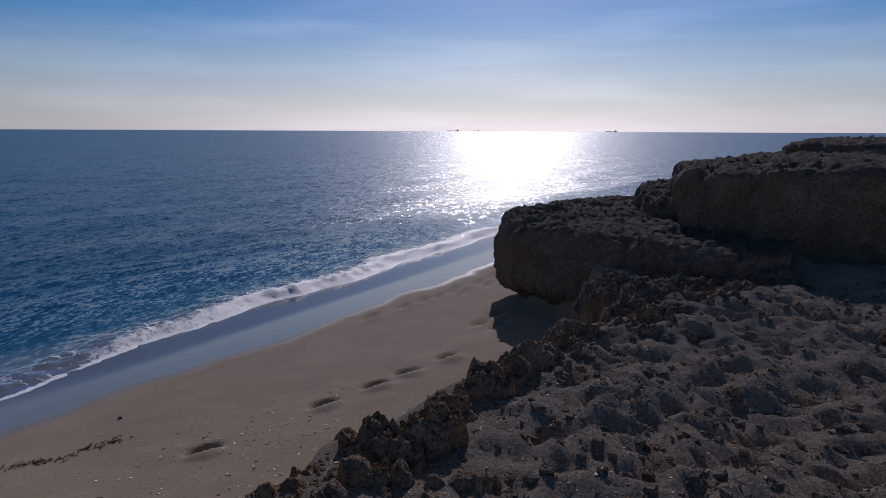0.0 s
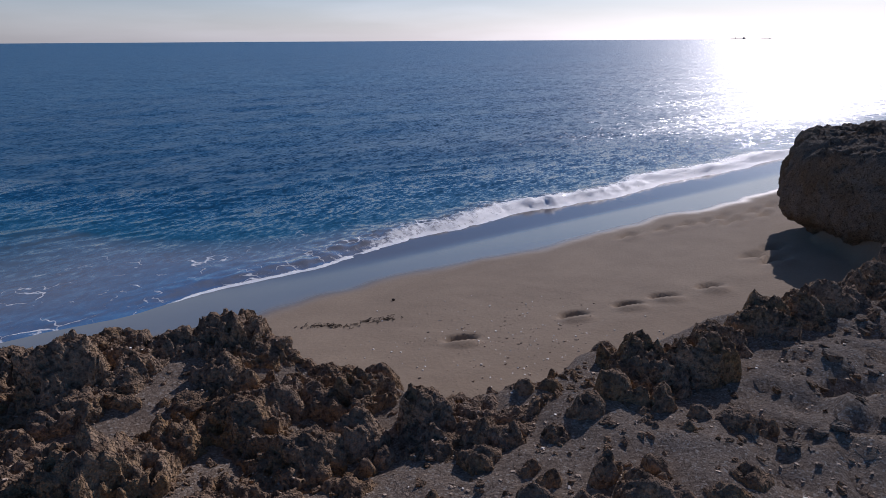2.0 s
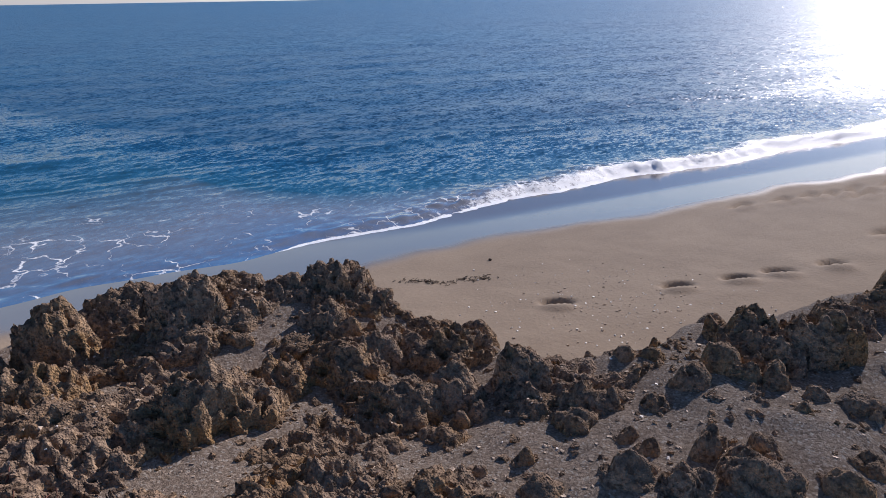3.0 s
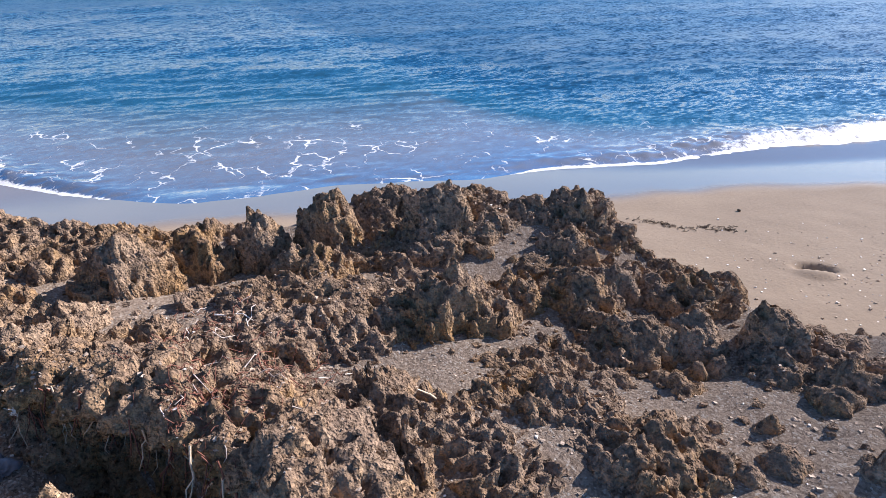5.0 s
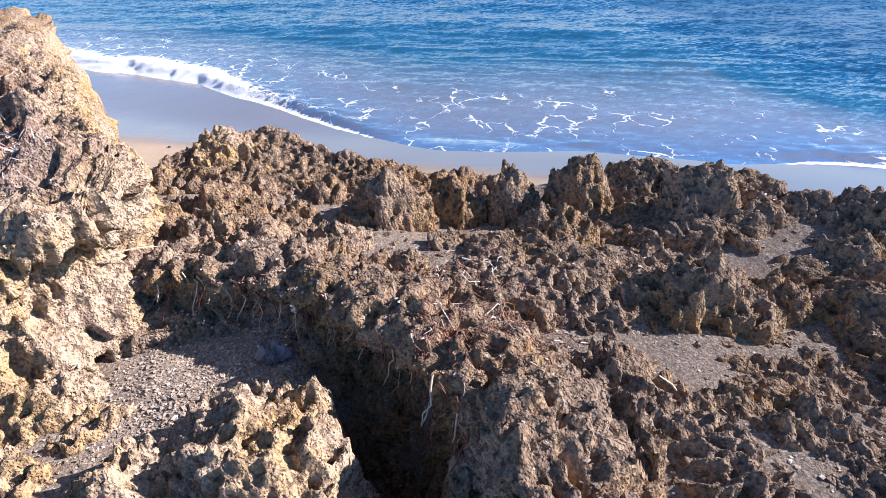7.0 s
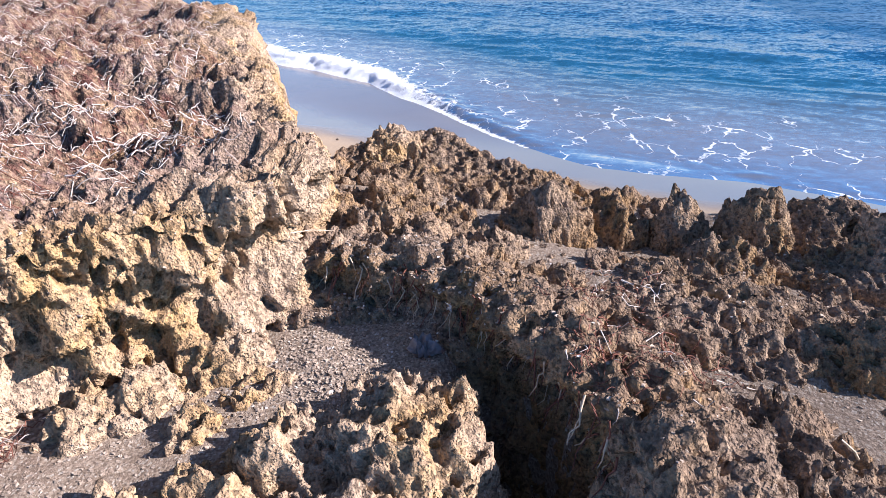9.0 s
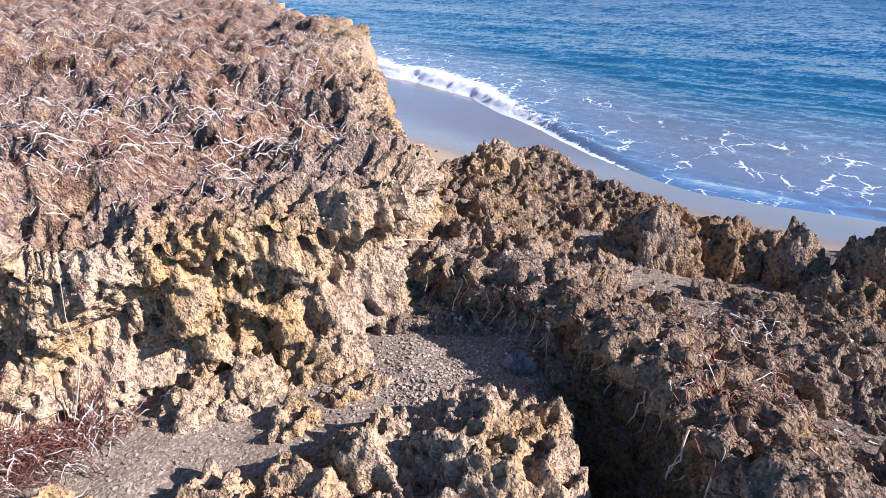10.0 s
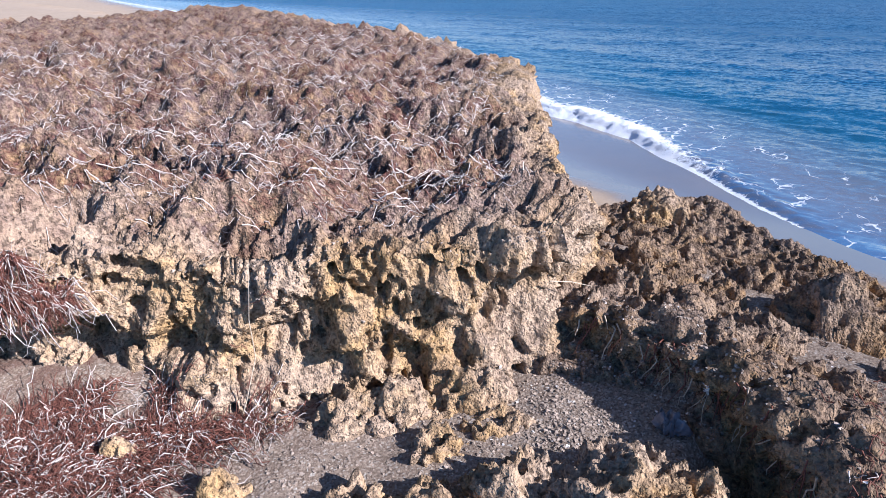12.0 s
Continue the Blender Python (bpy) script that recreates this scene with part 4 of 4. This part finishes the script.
DOWN = Vector((0, 0, -1))


def drop(x, y):
    """The height of the first surface under a place."""
    hit = TOP.ray_cast(Vector((float(x), float(y), 4.5)), DOWN)
    return hit[0].z if hit[0] else at_ground(x, y)


def tube(points, radius, sides=3):
    """The points and faces of a thin stalk that tapers to its end."""
    pts = np.array(points, float)
    way = np.gradient(pts, axis=0)
    way /= np.maximum(np.linalg.norm(way, axis=1), 1e-9)[:, None]
    side = np.cross(way, (0.3, 0.2, 1.0))
    side /= np.maximum(np.linalg.norm(side, axis=1), 1e-9)[:, None]
    over = np.cross(side, way)
    n = len(pts)
    width = radius * np.linspace(1, 0.45, n)
    a = np.arange(sides) * 2 * math.pi / sides
    ring = pts[:, None] + width[:, None, None] * (np.cos(a)[None, :, None] * side[:, None] + np.sin(a)[None, :, None] * over[:, None])
    i, j = np.meshgrid(np.arange(n - 1), np.arange(sides), indexing="ij")
    p, q = (i * sides + j).ravel(), (i * sides + (j + 1) % sides).ravel()
    return ring.reshape(-1, 3), np.stack([p, q, q + sides, p + sides], 1)


def joined(pieces):
    verts, faces, n = [], [], 0
    for v, f in pieces:
        verts.append(v)
        faces.append(f + n)
        n += len(v)
    return np.concatenate(verts), np.concatenate(faces)


rng = random.Random(7)


def strand(x, y, long, radius, curl=0.6, lift=0.012):
    """One dry blade that lies over the rock and bridges its pits."""
    heading = rng.gauss(2.2, 0.9) if rng.random() < 0.7 else rng.uniform(0, 6.3)
    steps, pts, last = (6 if long > 0.14 else 4), [], None
    for _ in range(steps):
        z = drop(x, y)
        if last is not None:
            z = max(last - 0.02, min(last + 0.02, z))
        last = z
        pts.append((x, y, z + rng.uniform(0.2, 1.3) * lift))
        heading += rng.uniform(-curl, curl)
        x, y = x + math.cos(heading) * long / steps, y + math.sin(heading) * long / steps
    return tube(pts, radius)


def litter(name, material, count, place, long, radius, label, curl=0.6, lift=0.012):
    pieces = []
    for x, y in place[:count]:
        pieces.append(strand(x, y, rng.uniform(*long), rng.uniform(*radius), curl, lift))
    verts, faces = joined(pieces)
    return tagged(new(name, mesh_of(name, verts, faces, material)), label, "dry seagrass", kind="stuff")


dice = np.random.RandomState(11)


def on_platform(near, bias, patch=0):
    """Places on the platform's top, thicker on the side of the sea wall's brow."""
    x, y = 0.2 - 9.0 * dice.rand(60000) ** bias, -1.6 - 8.0 * dice.rand(60000) ** bias
    good = platform_distance(x, y) > near + 0.2 * dice.rand(len(x))
    if patch:
        good &= fbm(np.stack([x, y], 1) * 1.1, patch, 2) > dice.uniform(-0.6, 0.45, len(x))
    return np.stack([x, y], 1)[good]


def at_foot():
    """Places below the platform's face, where the drift gathers."""
    x, y = dice.normal(-1.18, 0.36, 60000), dice.normal(-2.95, 0.48, 60000)
    d = platform_distance(x, y)
    good = (d > -1.15 + 0.5 * dice.rand(len(x)) ** 2) & (d < -0.12) & (dice.rand(len(x)) > smooth(-2.7, -2.1, y)) & (fbm(np.stack([x, y], 1) * 3.5, 613, 2) > dice.uniform(-0.7, 0.2, len(x)))
    return np.stack([x, y], 1)[good]


litter("bleached_seagrass", STRAW, 11000, on_platform(0.2, 1.3), (0.04, 0.15), (0.0013, 0.0034), "bleached dry seagrass blades strewn over the limestone platform", 0.4, 0.022)
litter("bleached_roots", STRAW, 2400, on_platform(0.2, 1.25, 617), (0.08, 0.26), (0.0022, 0.0045), "thick bleached seagrass roots tangled over the limestone platform", 0.7, 0.03)
litter("brown_seagrass", RUST, 8500, on_platform(0.32, 1.3, 611), (0.05, 0.16), (0.0013, 0.0030), "rust-brown dry seagrass matted on the limestone platform", 0.7, 0.02)
litter("seagrass_drift", RUST, 8500, at_foot(), (0.04, 0.15), (0.0012, 0.0030), "rust-brown dry seagrass drift below the platform's face", 0.6, 0.05)
litter("pale_drift", STRAW, 1500, at_foot(), (0.05, 0.22), (0.0013, 0.0036), "bleached seagrass and roots lying on the brown drift", 0.6, 0.05)


def pebbles(name, material, count, place, size, label):
    """Small broken stones and shell, each a squashed and skewed block."""
    base = np.array([(-1, -1, -1), (1, -1, -1), (1, 1, -1), (-1, 1, -1), (-1, -1, 1), (1, -1, 1), (1, 1, 1), (-1, 1, 1)], float)
    quads = np.array([(0, 3, 2, 1), (4, 5, 6, 7), (0, 1, 5, 4), (1, 2, 6, 5), (2, 3, 7, 6), (3, 0, 4, 7)])
    pieces = []
    for _ in range(count):
        x, y = place()
        r = rng.uniform(*size) * rng.uniform(0.5, 1.0)
        v = base * np.array([r, r * rng.uniform(0.5, 1), r * rng.uniform(0.25, 0.6)]) * 0.6
        v = v + np.array([[rng.uniform(-0.3, 0.3) * r for _ in range(3)] for _ in range(8)])
        a = rng.uniform(0, 6.28)
        v = v @ np.array([[math.cos(a), math.sin(a), 0], [-math.sin(a), math.cos(a), 0], [0, 0, 1]])
        pieces.append((v + np.array([x, y, drop(x, y) + r * 0.12]), quads))
    verts, faces = joined(pieces)
    return tagged(new(name, mesh_of(name, verts, faces, material, False)), label, "gravel", kind="stuff")


def in_hollow():
    return rng.gauss(-2.1, 0.30), rng.gauss(-1.18, 0.25)


SHELF_SPOTS = np.stack([dice.uniform(-3.6, 1.8, 60000), dice.uniform(-0.9, 4.6, 60000)], 1)
SHELF_SPOTS = SHELF_SPOTS[(dice.rand(60000) < np.exp(-0.25 * np.hypot(SHELF_SPOTS[:, 0] + 0.3, SHELF_SPOTS[:, 1]))) & (edge_distance(*SHELF_SPOTS.T) > 0.1)]


def on_shelf():
    return SHELF_SPOTS[rng.randrange(len(SHELF_SPOTS))]


def at_camera_foot():
    return rng.gauss(-1.25, 0.4), rng.gauss(-2.2, 0.35)


GRAVEL = plain_material("gravel_stone", (0.36, 0.285, 0.22), 0.85, 0.35, 60.0)
pebbles("gravel", GRAVEL, 5200, in_hollow, (0.004, 0.012), "small brown stones and shell grit filling the hollow")
pebbles("shelf_gravel", GRAVEL, 6000, on_shelf, (0.005, 0.014), "small brown stones scattered over the sandy shelf")
pebbles("rubble", ROCK, 2600, on_shelf, (0.012, 0.036), "broken bits of brown limestone strewn over the shelf")
def on_trodden():
    return rng.uniform(-0.3, 3.2), rng.uniform(2.2, 7.5)


pebbles("sand_clods", ROCK_SHADED, 1500, on_trodden, (0.012, 0.055), "dark clods and bits of limestone on the trodden sand")
pebbles("shell_fragments", SHELL, 420, on_shelf, (0.005, 0.011), "bleached shell fragments scattered over the sandy shelf")
pebbles("hollow_shells", SHELL, 130, in_hollow, (0.005, 0.012), "bleached shell fragments among the gravel of the hollow")
pebbles("foot_gravel", GRAVEL, 1800, at_camera_foot, (0.005, 0.013), "small stones on the sand below the platform")


def on_beach():
    return rng.gauss(-2.9, 0.7), rng.gauss(4.9, 0.6)


pebbles("beach_shells", SHELL, 160, on_beach, (0.008, 0.02), "shell fragments on the upper beach")
pebbles("beach_pebbles", GRAVEL, 260, on_beach, (0.008, 0.02), "small pebbles on the upper beach")


def stalk(name, points, radius, material, label, category="twig"):
    v, f = tube(points, radius, 6)
    return tagged(new(name, mesh_of(name, v, f, material)), label, category)


stalk("dry_stalk", [(-1.45, -2.42, drop(-1.45, -2.42)), (-1.48, -2.39, 1.78), (-1.55, -2.38, 1.95), (-1.53, -2.35, 2.14), (-1.58, -2.36, 2.36)], 0.0028, TWIG, "thin dry plant stalk standing against the pitted rock face", "stalk")
stalk("dry_twig", [(-1.84, 0.46, drop(-1.84, 0.46) + 0.02), (-1.80, 0.42, 1.90), (-1.79, 0.37, 1.95)], 0.005, TWIG, "short bleached twig leaning on the rock shelf")
stalk("dry_twig", [(-1.35, -2.55, drop(-1.35, -2.55) + 0.02), (-1.22, -2.52, drop(-1.22, -2.52) + 0.03), (-1.08, -2.50, drop(-1.08, -2.5) + 0.03)], 0.005, TWIG, "straight pale twig lying on sand below the platform")
stalk("dry_twig", [(-2.52, -1.56, 2.08), (-2.58, -1.49, 2.07), (-2.66, -1.42, 2.03)], 0.003, TWIG, "pale twig sticking out of the platform's corner")
for k in range(84):
    t = rng.random()
    i = rng.randrange(3, 8)
    a, b = COVE[i], COVE[i + 1]
    x, y = a[0] + (b[0] - a[0]) * t, a[1] + (b[1] - a[1]) * t
    z = rng.uniform(1.86, 2.02)
    pts = [(x, y - 0.02, z)]
    for _ in range(4):
        x, y, z = x + rng.uniform(-0.03, 0.03), y - rng.uniform(-0.005, 0.03), z - rng.uniform(0.02, 0.05)
        pts.append((x, y, z))
    stalk("hanging_root", pts, rng.uniform(0.0018, 0.0042), TWIG if rng.random() < 0.3 else RUST, "dry root hanging over the hollow's wall", "root")["group"] = "roots over the hollow"


SHELF_DRIFT = np.concatenate([np.stack([dice.normal(cx, w, 400), dice.normal(cy, d, 400)], 1) for cx, cy, w, d in ((-2.1, 0.0, 0.12, 0.11), (-2.6, -0.25, 0.2, 0.12), (-1.95, -0.3, 0.14, 0.07))])
dice.shuffle(SHELF_DRIFT)
litter("shelf_drift", RUST, 330, SHELF_DRIFT, (0.03, 0.10), (0.0012, 0.0028), "rust-brown seagrass shreds caught on the rock shelf", 0.7, 0.02)
litter("shelf_roots", STRAW, 45, SHELF_DRIFT[::-1], (0.03, 0.12), (0.0013, 0.003), "bleached root ends caught on the rock shelf", 0.7, 0.025)
stalk("frayed_string", [(-2.72 + 0.04 * k, -0.17 + 0.035 * k, drop(-2.72 + 0.04 * k, -0.17 + 0.035 * k) + 0.012 + 0.012 * (k % 2)) for k in range(5)], 0.004, SHELL, "frayed pale string caught on the rock shelf", "string")


def lump(name, x, y, size, material, label, category):
    bm = bmesh.new()
    bmesh.ops.create_icosphere(bm, subdivisions=3, radius=size)
    for v in bm.verts:
        v.co = Vector((v.co.x, v.co.y * 0.85, v.co.z * 0.7)) * (1 + 0.18 * noise.noise(v.co * 60) + 0.1 * noise.noise(v.co * 160))
    me = bpy.data.meshes.new(name)
    bm.to_mesh(me)
    bm.free()
    me.materials.append(material)
    for f in me.polygons:
        f.use_smooth = True
    ob = new(name, me)
    ob.location = (x, y, drop(x, y) + size * 0.5)
    return tagged(ob, label, category)


lump("white_stone", -1.40, -2.44, 0.026, SHELL, "rounded white stone lying on the sand", "stone")
lump("white_stone", -1.02, -2.62, 0.02, SHELL, "small white stone among the dry seagrass", "stone")
lump("white_stone", -1.90, -0.64, 0.014, SHELL, "small white stone on the ochre rock", "stone")


def sprig(x, y, base, top):
    """A bleached dead plant: a stem and a tuft of short twigs."""
    root = tagged(new("dead_plant"), "small bleached dead plant rooted in the hollow's wall", "plant")
    root.location = (x, y, base)
    v, f = tube([(0, 0, 0), (0.01, 0.0, (top - base) * 0.5), (0.0, 0.01, top - base)], 0.0018, 5)
    part("stem", v, f, TWIG, root)
    pieces = []
    for _ in range(18):
        a, up = rng.uniform(0, 6.28), rng.uniform(-0.008, 0.024)
        far = rng.uniform(0.006, 0.019)
        h = top - base + rng.uniform(-0.02, 0.01)
        pieces.append(tube([(0, 0.01, h), (math.cos(a) * far * 0.5, math.sin(a) * far * 0.5, h + up * 0.7), (math.cos(a) * far, math.sin(a) * far, h + up)], 0.0013, 4))
    part("tuft", *joined(pieces), SHELL, root, "bleached tuft of twigs")


sprig(-2.29, -0.83, drop(-2.29, -0.83), 1.93)


def scrap(x, y, wide, deep):
    """A thin crumpled sheet, folded over itself at the rim."""
    n = 26
    u, v = [g.ravel() for g in np.meshgrid(np.linspace(-1, 1, n), np.linspace(-1, 1, n), indexing="ij")]
    q = np.stack([u, v], 1)
    edge = 0.85 + 0.5 * fbm(q * 1.3, 881, 3) - 0.25 * np.hypot(u, v)
    px, py = u * wide * edge, v * deep * edge
    rise = 0.004 + 0.045 * np.abs(fbm(q * 1.6, 882, 3)) + 0.02 * ridged(q * 2.2, 883, 2) * (1 - 0.4 * np.hypot(u, v))
    z = np.array([drop(x + a, y + b) for a, b in zip(px, py)])
    z = np.full(len(z), np.median(z))
    me = mesh_of("plastic_scrap", np.stack([px, py, z + rise], 1), grid_faces(n, n), FILM)
    ob = new("plastic_scrap", me)
    ob.location = (x, y, 0)
    fold = ob.modifiers.new("thickness", "SOLIDIFY")
    fold.thickness = 0.0015
    tagged(ob, "crumpled whitish plastic scrap lying in the shaded hollow", "litter")


FILM = plain_material("dull_plastic", (0.17, 0.17, 0.18), 0.4, 0.45, 24.0)
scrap(-2.22, -0.92, 0.085, 0.07)


# ---------------------------------------------------------------- ships on the skyline
def ship(x, y, long):
    """A low hull with a deckhouse, seen from the side."""
    root = tagged(new("cargo_ship"), "grey cargo ship far off on the horizon", "ship")
    root.location = (x, y, 0)
    for name, x0, x1, z0, z1 in (("hull", -0.5, 0.5, -0.02, 0.05), ("deckhouse", 0.30, 0.42, 0.05, 0.14), ("mast", -0.21, -0.19, 0.05, 0.15)):
        bm = bmesh.new()
        bmesh.ops.create_cube(bm, size=1)
        for v in bm.verts:
            rake = 0.06 if name == "hull" and v.co.z > 0 else 0.0
            v.co = Vector((x0 - rake if v.co.x < 0 else x1 + rake * 0.5, v.co.y * 0.1, z0 if v.co.z < 0 else z1)) * long
        bmesh.ops.bevel(bm, geom=bm.edges[:], offset=long * 0.003, segments=1, affect="EDGES")
        me = bpy.data.meshes.new(name)
        bm.to_mesh(me)
        bm.free()
        me.materials.append(STEEL)
        ob = new(name, me)
        ob.parent = root


ship(-460, 2400, 45)
ship(-375, 2400, 30)
ship(126, 2400, 40)


def beach_weed():
    t = dice.rand(400)
    return np.stack([-5.15 + 0.75 * t + dice.normal(0, 0.05, 400), 4.25 + 0.62 * t + 0.07 * np.sin(9 * t) + dice.normal(0, 0.05, 400) * (0.4 + t)], 1)


WEED = plain_material("dark_seaweed", (0.07, 0.05, 0.035), 0.8)
litter("seaweed_strand", WEED, 110, beach_weed(), (0.04, 0.12), (0.003, 0.007), "dark strip of washed-up seaweed on the beach", 0.8, 0.01)
for x, y in ((-4.85, 5.5), (-9.1, -4.02)):
    lump("beach_debris", x, y, 0.022, WEED, "small dark piece of debris lying on the beach", "debris")
